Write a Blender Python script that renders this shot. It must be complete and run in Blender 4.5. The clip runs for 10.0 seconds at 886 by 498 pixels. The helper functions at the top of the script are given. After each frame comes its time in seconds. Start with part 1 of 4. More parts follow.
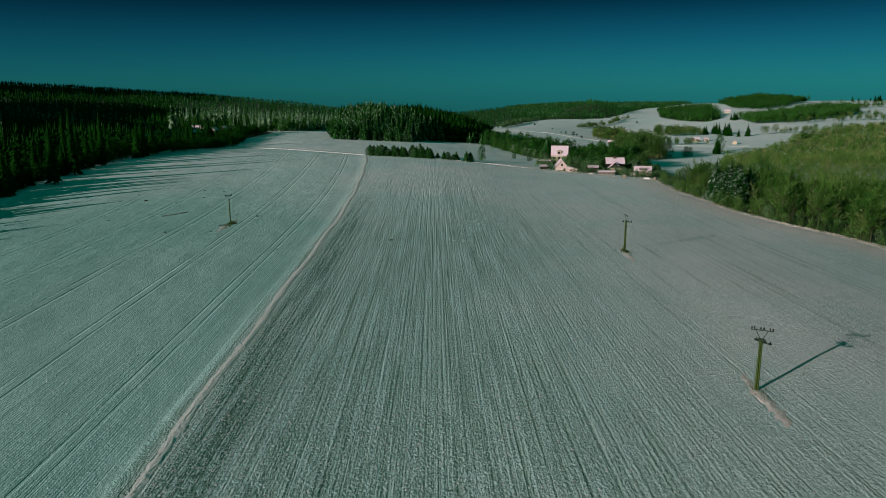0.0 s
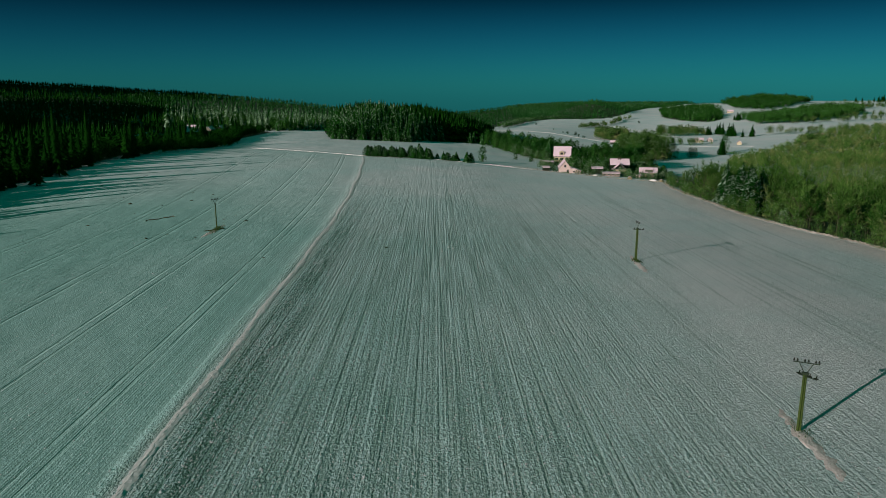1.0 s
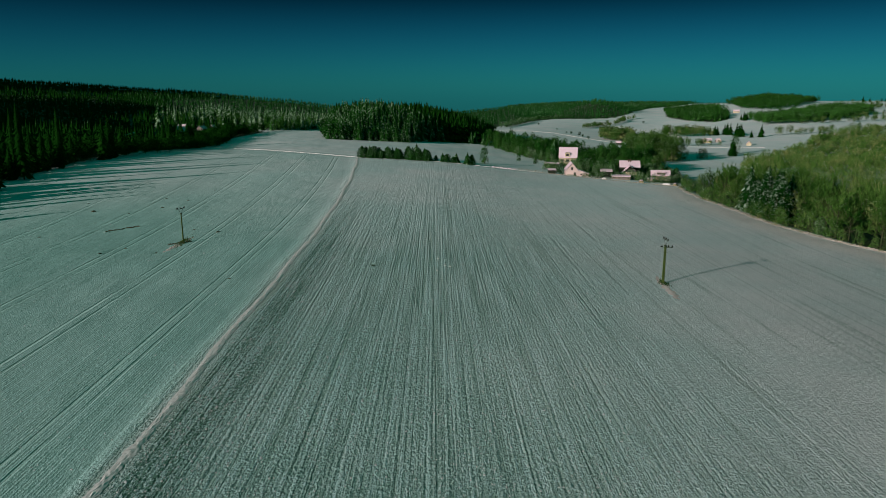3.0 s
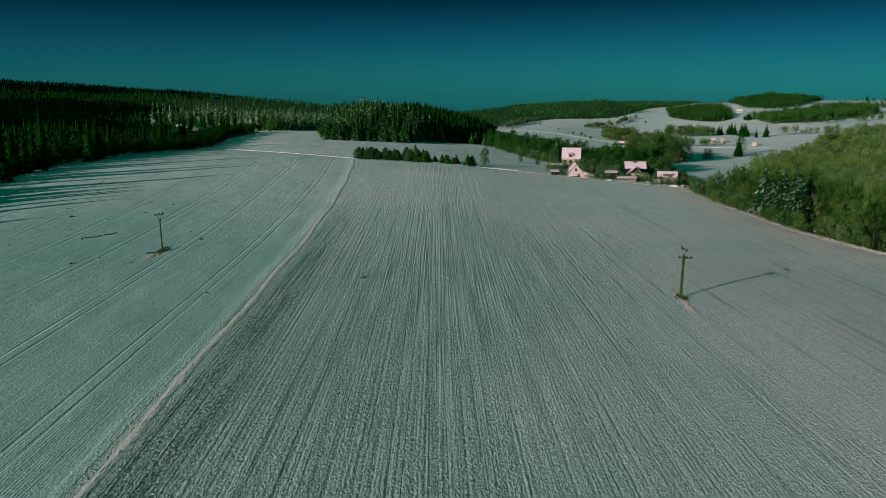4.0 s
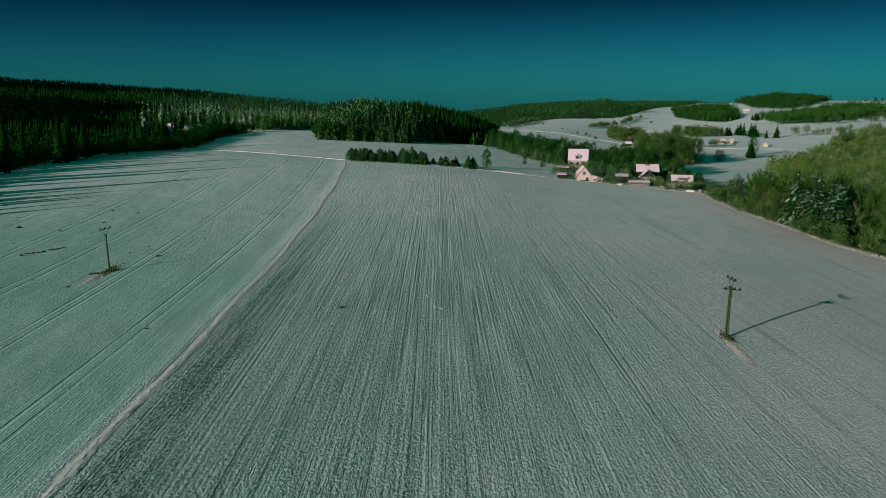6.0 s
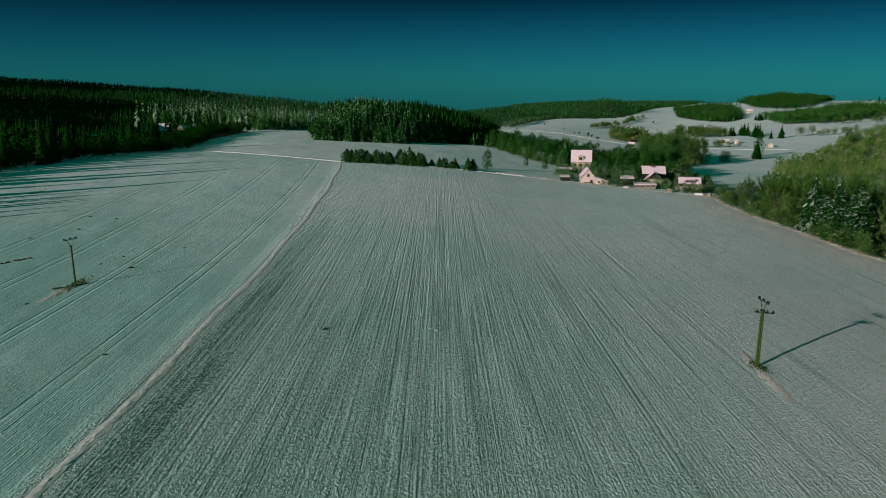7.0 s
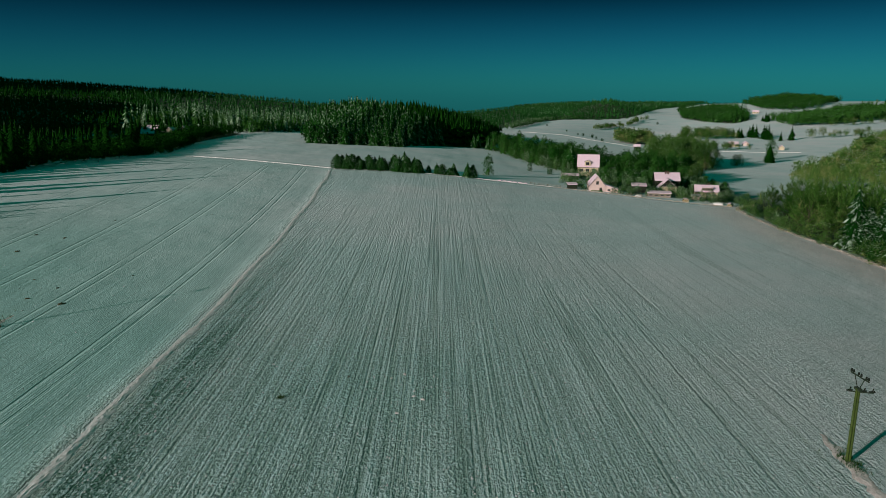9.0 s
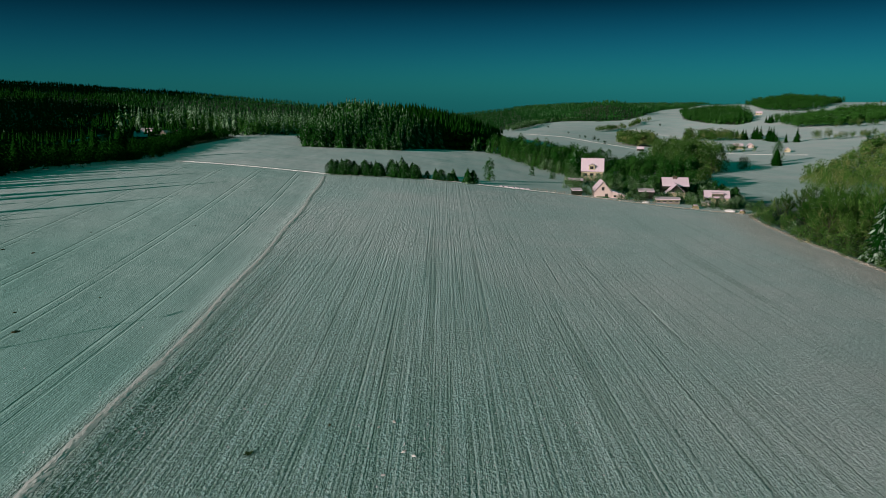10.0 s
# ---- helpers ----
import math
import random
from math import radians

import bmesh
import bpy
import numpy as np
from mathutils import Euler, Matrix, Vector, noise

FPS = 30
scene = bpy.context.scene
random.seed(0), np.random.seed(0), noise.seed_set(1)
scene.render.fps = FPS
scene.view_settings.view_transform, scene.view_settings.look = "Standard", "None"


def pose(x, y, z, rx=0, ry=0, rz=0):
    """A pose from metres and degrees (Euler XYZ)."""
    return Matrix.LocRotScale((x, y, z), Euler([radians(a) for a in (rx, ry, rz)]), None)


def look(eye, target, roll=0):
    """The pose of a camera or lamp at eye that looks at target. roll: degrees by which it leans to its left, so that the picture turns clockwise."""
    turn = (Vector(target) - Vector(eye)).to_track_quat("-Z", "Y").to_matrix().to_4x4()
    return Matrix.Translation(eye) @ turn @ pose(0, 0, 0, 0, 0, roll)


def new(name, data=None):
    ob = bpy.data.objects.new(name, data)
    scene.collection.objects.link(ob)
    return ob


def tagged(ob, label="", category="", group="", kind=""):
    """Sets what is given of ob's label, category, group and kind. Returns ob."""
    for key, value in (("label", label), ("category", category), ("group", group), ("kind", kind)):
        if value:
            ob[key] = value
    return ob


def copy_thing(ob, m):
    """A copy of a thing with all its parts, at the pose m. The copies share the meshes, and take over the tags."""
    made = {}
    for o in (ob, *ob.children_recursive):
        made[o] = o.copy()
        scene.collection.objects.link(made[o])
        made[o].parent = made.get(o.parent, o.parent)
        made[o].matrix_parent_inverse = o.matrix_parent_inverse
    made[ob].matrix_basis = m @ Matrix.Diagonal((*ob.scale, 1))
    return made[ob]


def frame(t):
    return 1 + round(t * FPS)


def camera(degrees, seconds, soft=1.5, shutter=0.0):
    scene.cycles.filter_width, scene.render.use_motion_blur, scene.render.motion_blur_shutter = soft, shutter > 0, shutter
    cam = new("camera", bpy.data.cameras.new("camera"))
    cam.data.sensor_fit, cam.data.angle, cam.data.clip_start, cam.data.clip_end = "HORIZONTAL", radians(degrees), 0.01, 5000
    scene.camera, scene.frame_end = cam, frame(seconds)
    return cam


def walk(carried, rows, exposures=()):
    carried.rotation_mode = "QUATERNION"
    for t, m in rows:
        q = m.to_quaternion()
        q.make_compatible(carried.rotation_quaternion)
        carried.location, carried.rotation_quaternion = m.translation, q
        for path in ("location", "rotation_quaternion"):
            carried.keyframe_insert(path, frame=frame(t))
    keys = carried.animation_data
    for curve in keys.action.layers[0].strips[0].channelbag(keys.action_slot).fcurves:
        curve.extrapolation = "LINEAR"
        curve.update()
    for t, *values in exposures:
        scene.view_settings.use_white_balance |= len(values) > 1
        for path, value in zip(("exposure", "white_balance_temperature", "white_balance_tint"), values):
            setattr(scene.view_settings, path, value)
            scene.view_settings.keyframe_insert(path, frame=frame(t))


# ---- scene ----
cam = camera(64.5, 10.0, 0.75)
EXPO, KELVIN, TINT = -0.62, 6500, 10
PATH = [
    (0, (1.29, 4.005, 43.37), (1.31, 5.955, 42.927), -0.2),
    (1, (1.961, 17.001, 42.854), (1.98, 18.951, 42.41), -0.1),
    (2.5, (3.173, 36.454, 41.921), (3.189, 38.404, 41.476), -0.0),
    (4.5, (4.926, 63.013, 40.367), (4.938, 64.963, 39.923), -0.1),
    (5.5, (5.88, 76.217, 39.781), (5.889, 78.167, 39.336), -0.0),
    (7.5, (7.672, 102.557, 39.039), (7.678, 104.506, 38.593), 0.1),
    (9, (9.003, 122.221, 39.204), (9.006, 124.171, 38.759), 0.1),
    (10, (9.704, 135.751, 39.505), (9.705, 137.701, 39.064), -0.0),
]
walk(cam, [(t, look(eye, target, roll)) for t, eye, target, roll in PATH], [(0, EXPO, KELVIN, TINT)])

# ---- world and sun ----
SUN_ELEV = radians(14.4)
SKY_LOW, SKY_MID, SKY_TOP = (0.030, 0.42, 0.67, 1), (0.002, 0.063, 0.101, 1), (0.015, 1.55, 0.57, 1)
SUN_AWAY = Vector((0.772, 0.635, 0)).normalized()      # the way the shadows fall
world = bpy.data.worlds.new("world")
scene.world = world
world.use_nodes = True
wn, wl = world.node_tree.nodes, world.node_tree.links
sky = wn.new("ShaderNodeTexSky")
sky.sky_type, sky.sun_disc = "NISHITA", False
sky.sun_elevation = SUN_ELEV
sky.sun_rotation = math.atan2(-SUN_AWAY.x, -SUN_AWAY.y)
sky.air_density, sky.dust_density, sky.ozone_density = 1.0, 0.2, 3.0
tint = wn.new("ShaderNodeMix")
tint.data_type, tint.blend_type = "RGBA", "MULTIPLY"
tint.inputs[0].default_value = 1.0
wl.new(sky.outputs[0], tint.inputs[6])
# the clear winter sky deepens quickly above the horizon
way = wn.new("ShaderNodeTexCoord")
split = wn.new("ShaderNodeSeparateXYZ")
deep = wn.new("ShaderNodeValToRGB")
wl.new(way.outputs["Generated"], split.inputs[0])
wl.new(split.outputs[2], deep.inputs[0])
wl.new(deep.outputs[0], tint.inputs[7])
keys = deep.color_ramp.elements
keys[0].position, keys[0].color = 0.0, SKY_LOW
keys[1].position, keys[1].color = 1.0, SKY_TOP
mid = keys.new(0.12)
mid.color = SKY_MID
wl.new(tint.outputs[2], wn["Background"].inputs[0])
wn["Background"].inputs[1].default_value = 0.10
sun = new("sun", bpy.data.lights.new("sun", "SUN"))
sun.data.energy, sun.data.angle, sun.data.color = 5.0, radians(0.12), (1.0, 0.90, 0.875)
sun.matrix_world = look((0, 0, 300), Vector((0, 0, 300)) + SUN_AWAY * math.cos(SUN_ELEV) - Vector((0, 0, math.sin(SUN_ELEV))))


# ---- materials ----
def shader(name, rough=0.8):
    m = bpy.data.materials.new(name)
    m.use_nodes = True
    n, l = m.node_tree.nodes, m.node_tree.links
    b = n["Principled BSDF"]
    b.inputs["Roughness"].default_value = rough
    b.inputs["Specular IOR Level"].default_value = 0.25
    return m, n, l, b


def mixed(n, l, fac, a, b):
    """A colour mix; fac, a and b are sockets or values."""
    k = n.new("ShaderNodeMix")
    k.data_type = "RGBA"
    for i, v in ((0, fac), (6, a), (7, b)):
        if hasattr(v, "is_output"):
            l.new(v, k.inputs[i])
        elif i == 0:
            k.inputs[i].default_value = v
        else:
            k.inputs[i].default_value = (*v, 1)
    return k.outputs[2]


def math_node(n, l, op, a, b=0.0, clamp=False):
    k = n.new("ShaderNodeMath")
    k.operation, k.use_clamp = op, clamp
    for i, v in enumerate((a, b)):
        if hasattr(v, "is_output"):
            l.new(v, k.inputs[i])
        else:
            k.inputs[i].default_value = v
    return k.outputs[0]


def ramp(n, l, v, lo, hi, a=0.0, b=1.0):
    k = n.new("ShaderNodeMapRange")
    k.interpolation_type = "SMOOTHSTEP"
    l.new(v, k.inputs[0])
    for i, x in enumerate((lo, hi, a, b)):
        k.inputs[i + 1].default_value = x
    return k.outputs[0]


def grain(n, l, scale, detail=3.0, stretch=None, rough=0.55):
    k = n.new("ShaderNodeTexNoise")
    k.inputs["Scale"].default_value, k.inputs["Detail"].default_value, k.inputs["Roughness"].default_value = scale, detail, rough
    c = n.new("ShaderNodeTexCoord")
    if stretch:
        v = n.new("ShaderNodeMapping")
        v.inputs["Scale"].default_value = stretch
        l.new(c.outputs["Object"], v.inputs[0])
        l.new(v.outputs[0], k.inputs["Vector"])
    else:
        l.new(c.outputs["Object"], k.inputs["Vector"])
    return k.outputs[0]


def bump(n, l, b, height, strength, distance):
    k = n.new("ShaderNodeBump")
    k.inputs["Strength"].default_value, k.inputs["Distance"].default_value = strength, distance
    l.new(height, k.inputs["Height"])
    l.new(k.outputs[0], b.inputs["Normal"])


def plain(name, a, b, scale=6.0, rough=0.75, metal=0.0, relief=0.02, stretch=None):
    """Two close tones in a fine and a coarse grain, with some relief."""
    m, n, l, bs = shader(name, rough)
    fine, coarse = grain(n, l, scale * 5, 4, stretch), grain(n, l, scale, 3, stretch)
    f = math_node(n, l, "ADD", math_node(n, l, "MULTIPLY", fine, 0.5), math_node(n, l, "MULTIPLY", coarse, 0.5))
    l.new(mixed(n, l, ramp(n, l, f, 0.35, 0.65), a, b), bs.inputs["Base Color"])
    bs.inputs["Metallic"].default_value = metal
    bump(n, l, bs, fine, 0.4, relief)
    return m


def snowy(name, a, b, snow, lo, hi, patch=0.6, rough=0.85, tan=None, stand=0.14, vary=0.27):
    """Foliage or bark in two tones with snow on what faces up."""
    m, n, l, bs = shader(name, rough)
    bs.inputs["Specular IOR Level"].default_value = 0.02
    g = n.new("ShaderNodeNewGeometry")
    sep = n.new("ShaderNodeSeparateXYZ")
    l.new(g.outputs["Normal"], sep.inputs[0])
    info = n.new("ShaderNodeObjectInfo")
    tone = math_node(n, l, "ADD", math_node(n, l, "MULTIPLY", g.outputs["Random Per Island"], 0.38), math_node(n, l, "MULTIPLY", info.outputs["Random"], 0.40))
    clump = ramp(n, l, grain(n, l, stand, 2), 0.36, 0.64)
    tone = math_node(n, l, "ADD", tone, math_node(n, l, "MULTIPLY", clump, vary))
    base = mixed(n, l, math_node(n, l, "POWER", tone, 2.1), a, b)
    if tan:
        dry = ramp(n, l, grain(n, l, 0.11, 2), 0.50, 0.62)
        base = mixed(n, l, math_node(n, l, "MULTIPLY", dry, math_node(n, l, "MULTIPLY", tone, 0.9, True)), base, tan)
    patchy = grain(n, l, patch, 4)
    up = math_node(n, l, "ADD", sep.outputs[2], math_node(n, l, "MULTIPLY", math_node(n, l, "SUBTRACT", patchy, 0.5), 1.4))
    up = math_node(n, l, "ADD", up, math_node(n, l, "MULTIPLY", math_node(n, l, "SUBTRACT", g.outputs["Random Per Island"], 0.5), 0.5))
    l.new(mixed(n, l, ramp(n, l, up, lo, hi), base, snow), bs.inputs["Base Color"])
    return m


MAT = {}
MAT["spruce"] = snowy("spruce_needles", (0.005, 0.040, 0.004), (0.024, 0.120, 0.015), (0.42, 0.58, 0.40), 0.78, 1.2, 1.2)
# darker copy of the spruce, with the woods' shade put into its colour
MAT["shade_dark_spruce"] = snowy("shade_dark_spruce_needles", (0.003, 0.030, 0.002), (0.011, 0.065, 0.005), (0.26, 0.44, 0.25), 1.1, 1.6, 0.8)
MAT["frosted_spruce"] = snowy("frosted_spruce_needles", (0.006, 0.05, 0.005), (0.04, 0.16, 0.025), (0.42, 0.58, 0.40), 0.55, 1.05, 1.0)
MAT["laden_spruce"] = snowy("snow_laden_spruce", (0.003, 0.030, 0.003), (0.012, 0.070, 0.008), (0.42, 0.54, 0.42), 0.66, 1.1, 1.1)
MAT["hill_spruce"] = snowy("hill_spruce_needles", (0.006, 0.042, 0.007), (0.032, 0.14, 0.028), (0.34, 0.52, 0.31), 0.95, 1.5, 0.3, stand=0.022, vary=0.42)
MAT["twig"] = snowy("frosted_twigs", (0.008, 0.060, 0.005), (0.16, 0.29, 0.06), (0.48, 0.58, 0.35), 0.75, 1.4, 0.7, tan=(0.30, 0.29, 0.12))
MAT["frost"] = snowy("heavily_frosted_twigs", (0.010, 0.065, 0.008), (0.14, 0.28, 0.07), (0.48, 0.61, 0.42), 0.50, 1.15, 0.8)
MAT["copse"] = snowy("frosted_copse", (0.005, 0.055, 0.004), (0.07, 0.20, 0.035), (0.40, 0.55, 0.34), 0.85, 1.5, 0.3)
MAT["bark"] = plain("bark", (0.028, 0.034, 0.014), (0.08, 0.08, 0.04), 1.5, 0.9, 0, 0.03, (4, 4, 1))
MAT["roof_snow"] = plain("roof_snow", (0.86, 0.62, 0.70), (0.90, 0.70, 0.76), 0.5, 0.7, 0, 0.04)
MAT["plaster"] = plain("cream_plaster", (0.58, 0.48, 0.30), (0.66, 0.55, 0.38), 0.6, 0.9, 0, 0.01)
MAT["white_plaster"] = plain("white_plaster", (0.74, 0.55, 0.49), (0.82, 0.62, 0.56), 0.6, 0.9, 0, 0.01)
MAT["dark_wood"] = plain("dark_wood", (0.012, 0.020, 0.010), (0.035, 0.042, 0.022), 2.0, 0.8, 0, 0.02, (1, 1, 6))
MAT["grey_wood"] = plain("weathered_wood", (0.16, 0.14, 0.10), (0.28, 0.25, 0.18), 2.0, 0.85, 0, 0.02, (1, 1, 6))
MAT["pole_wood"] = plain("pole_wood", (0.026, 0.052, 0.008), (0.070, 0.105, 0.020), 1.2, 0.85, 0, 0.02, (6, 6, 1))
MAT["steel"] = plain("painted_steel", (0.018, 0.032, 0.018), (0.04, 0.06, 0.035), 3.0, 0.6, 0.2, 0.005)
MAT["porcelain"] = plain("brown_porcelain", (0.008, 0.014, 0.008), (0.02, 0.026, 0.016), 8.0, 0.25, 0, 0.001)
MAT["soil"] = plain("frozen_soil", (0.045, 0.05, 0.02), (0.11, 0.10, 0.05), 3.0, 0.95, 0, 0.06)
MAT["grass"] = plain("dry_grass", (0.26, 0.20, 0.10), (0.42, 0.34, 0.20), 2.0, 0.9, 0, 0.03)
MAT["brick"] = plain("sooty_brick", (0.09, 0.06, 0.04), (0.16, 0.10, 0.07), 3.0, 0.9, 0, 0.02)
gm, gn, gl, gb = shader("window_glass", 0.08)
gb.inputs["Base Color"].default_value, gb.inputs["Specular IOR Level"].default_value = (0.02, 0.025, 0.03, 1), 0.6
MAT["glass"] = gm


def ground_material():
    """Snow over drilled rows along y, thin where the sown green shows, the shade between clods put into the colour,
    with wheel tracks and litter under the trees.
    """
    m, n, l, bs = shader("snow_over_ploughed_field", 0.75)

    def attr(name):
        k = n.new("ShaderNodeAttribute")
        k.attribute_name = name
        return k.outputs["Fac"]

    def add(a, b):
        return math_node(n, l, "ADD", a, b)

    def mul(a, b):
        return math_node(n, l, "MULTIPLY", a, b)

    plough, litter, verge, thin, across = attr("plough"), attr("litter"), attr("verge"), attr("thin"), attr("across")
    lines = grain(n, l, 1.0, 2, (2.6, 0.006, 0.02), 0.5)
    hatch = grain(n, l, 1.0, 4, (2.4, 1.1, 0.1), 0.6)
    seam = grain(n, l, 1.0, 1, (0.34, 0.003, 0.02), 0.4)
    streaks = grain(n, l, 1.0, 4, (0.6, 0.03, 0.02), 0.6)
    narrow = grain(n, l, 1.0, 3, (1.9, 0.025, 0.02), 0.55)
    clods = grain(n, l, 1.0, 5, (2.6, 1.7, 0.5), 0.62)
    fine = grain(n, l, 1.0, 4, (7.0, 5.0, 1.0), 0.6)
    big = grain(n, l, 0.02, 4)
    drift = grain(n, l, 1.0, 3, (0.05, 0.03, 0.02), 0.5)
    # single clods: rounded tops with sharp gaps between them
    cell = n.new("ShaderNodeTexVoronoi")
    place = n.new("ShaderNodeTexCoord")
    spread = n.new("ShaderNodeMapping")
    spread.inputs["Scale"].default_value = (3.3, 2.1, 0.4)
    l.new(place.outputs["Object"], spread.inputs[0])
    l.new(spread.outputs[0], cell.inputs["Vector"])
    cell.inputs["Scale"].default_value = 1.0
    domes = ramp(n, l, cell.outputs["Distance"], 0.75, 0.05)
    # wheel tracks: a pair every eighteen metres on the sown side
    lane = math_node(n, l, "ABSOLUTE", math_node(n, l, "SUBTRACT", math_node(n, l, "MODULO", add(across, 1803.1), 18.0), 9.0))
    wheel = ramp(n, l, math_node(n, l, "ABSOLUTE", math_node(n, l, "SUBTRACT", lane, 1.1)), 0.38, 0.12)
    wheel = mul(wheel, ramp(n, l, across, -2.0, -4.0))
    wheel = mul(wheel, ramp(n, l, plough, 0.1, 0.3))
    # relief
    h = add(mul(hatch, 0.9), add(mul(clods, 0.7), add(mul(fine, 0.4), mul(domes, mul(ramp(n, l, plough, 0.45, 0.8), add(mul(ramp(n, l, clods, 0.38, 0.62), 0.40), 0.16))))))
    h = mul(h, add(mul(mul(plough, plough), 0.96), 0.04))
    h = add(h, mul(lines, math_node(n, l, "MULTIPLY", math_node(n, l, "POWER", plough, 2.6), 1.25)))
    h = add(h, mul(drift, 2.2))
    # tufts of straw stand up along the verge
    h = add(h, mul(verge, add(mul(domes, 0.35), mul(fine, 0.8))))
    wheel = mul(wheel, ramp(n, l, streaks, 0.30, 0.60))
    h = math_node(n, l, "SUBTRACT", h, mul(wheel, 0.28))
    seams = ramp(n, l, math_node(n, l, "ABSOLUTE", math_node(n, l, "SUBTRACT", seam, 0.5)), 0.022, 0.004)
    seams = mul(mul(seams, ramp(n, l, clods, 0.40, 0.55)), ramp(n, l, plough, 0.5, 0.9))
    h = math_node(n, l, "SUBTRACT", h, mul(seams, 0.4))
    # even drill ribs on the smoother sowing
    ribs = math_node(n, l, "SINE", add(mul(across, 15.0), mul(streaks, 5.0)))
    h = add(h, mul(mul(ribs, 0.022), mul(ramp(n, l, across, -2.0, -6.0), ramp(n, l, plough, 0.1, 0.4))))
    # colour
    snow = mixed(n, l, ramp(n, l, big, 0.3, 0.7), (0.72, 0.80, 0.80), (0.88, 0.86, 0.87))
    green = mixed(n, l, fine, (0.006, 0.105, 0.045), (0.02, 0.17, 0.085))
    # shade in the hollows and gaps between clods, put in as green
    clod_shade = ramp(n, l, add(add(mul(hatch, 0.34), mul(clods, 0.36)), add(mul(streaks, 0.20), mul(lines, 0.10))), 0.50, 0.455)
    gaps = ramp(n, l, domes, 0.62, 0.22)
    clod_shade = mul(math_node(n, l, "MAXIMUM", clod_shade, mul(gaps, ramp(n, l, narrow, 0.58, 0.42))), add(mul(thin, 0.44), 0.08))
    clod_shade = math_node(n, l, "MULTIPLY", clod_shade, plough, True)
    snow = mixed(n, l, mul(mul(thin, 0.46), math_node(n, l, "MULTIPLY", plough, 2.0, True)), snow, (0.40, 0.77, 0.72))
    # the smoother sowing lies under thinner snow
    snow = mixed(n, l, mul(mul(ramp(n, l, across, -0.4, -2.2), thin), mul(ramp(n, l, plough, 0.1, 0.4), 0.46)), snow, (0.27, 0.54, 0.48))
    col = mixed(n, l, clod_shade, snow, green)
    col = mixed(n, l, mul(wheel, 0.16), col, green)
    # rut shade along the seams is put into the colour too
    col = mixed(n, l, mul(seams, 0.35), col, green)
    straw = mixed(n, l, fine, (0.86, 0.74, 0.69), (0.93, 0.85, 0.82))
    col = mixed(n, l, mul(verge, ramp(n, l, clods, 0.30, 0.48)), col, straw)
    leaf = mixed(n, l, fine, (0.015, 0.030, 0.008), (0.045, 0.06, 0.02))
    leafy = mixed(n, l, ramp(n, l, grain(n, l, 0.35, 4), 0.58, 0.70), leaf, (0.45, 0.47, 0.45))
    col = mixed(n, l, litter, col, leafy)
    l.new(col, bs.inputs["Base Color"])
    bump(n, l, bs, h, 1.0, 0.46)
    return m


MAT["ground"] = ground_material()

# ---- the lie of the land ----
def step(v, lo, hi):
    t = np.clip((np.asarray(v, float) - lo) / (hi - lo), 0, 1)
    return t * t * (3 - 2 * t)


# heights by the way out (rows) and the bearing, across over ahead (columns)
OUT = (0, 250, 440, 600, 900, 1300, 1800, 2200, 2600, 3200, 4600)
ACROSS = (-0.65, -0.4, -0.2, 0.0, 0.15, 0.3, 0.45, 0.65)
LAND = np.array((
    (1, 1, 1, 1, 4, 5, 4, 2),
    (-1, 0, 0, 0, -1, -1, -4, -6),
    (0, 3, 5, 2, -6, -10, -14, -16),
    (-2, -2, 4, -3, -13, -18, -20, -18),
    (8, 2, -2, -10, -20, -28, -25, -12),
    (26, 8, -4, -28, -21, -40, -14, -2),
    (52, 24, 0, -50, -24, -12, 9, 12),
    (76, 40, 6, -61, -22, -17, 4, 6),
    (40, 10, -30, -72, -20, -22, 0, 0),
    (-30, -30, -50, -72, -15, -17, -20, -20),
    (-180, -180, -180, -180, -180, -180, -180, -180)), float)
U0, U1, NU, NS = -1.0, 1.0, 101, 161
S0, S1 = math.log(200), math.log(4800)
us, ss = np.linspace(U0, U1, NU), np.linspace(S0, S1, NS)
fine_rows = np.array([np.interp(us, ACROSS, r) for r in LAND])
LANDG = np.array([np.interp(np.exp(ss) - 200, OUT, fine_rows[:, i]) for i in range(NU)])
for _ in range(6):
    p = np.pad(LANDG, 2, "edge")
    LANDG = (p[2:-2, :-4] + 2 * p[2:-2, 1:-3] + 3 * p[2:-2, 2:-2] + 2 * p[2:-2, 3:-1] + p[2:-2, 4:]) / 9
    p = np.pad(LANDG, 1, "edge")
    LANDG = (p[:-2, 1:-1] + 2 * p[1:-1, 1:-1] + p[2:, 1:-1]) / 4
WAVES = [(random.uniform(0, 6.28), random.uniform(0, 6.28), k) for k in (0.011, 0.017, 0.026, 0.041) for _ in range(2)]


def field_r(y):
    """The wooded edge of the field bends outwards at both ends."""
    return np.interp(y, (200, 233, 252, 285, 350, 380, 405, 420), (139, 135, 127.5, 122, 121.6, 124.5, 129, 136))


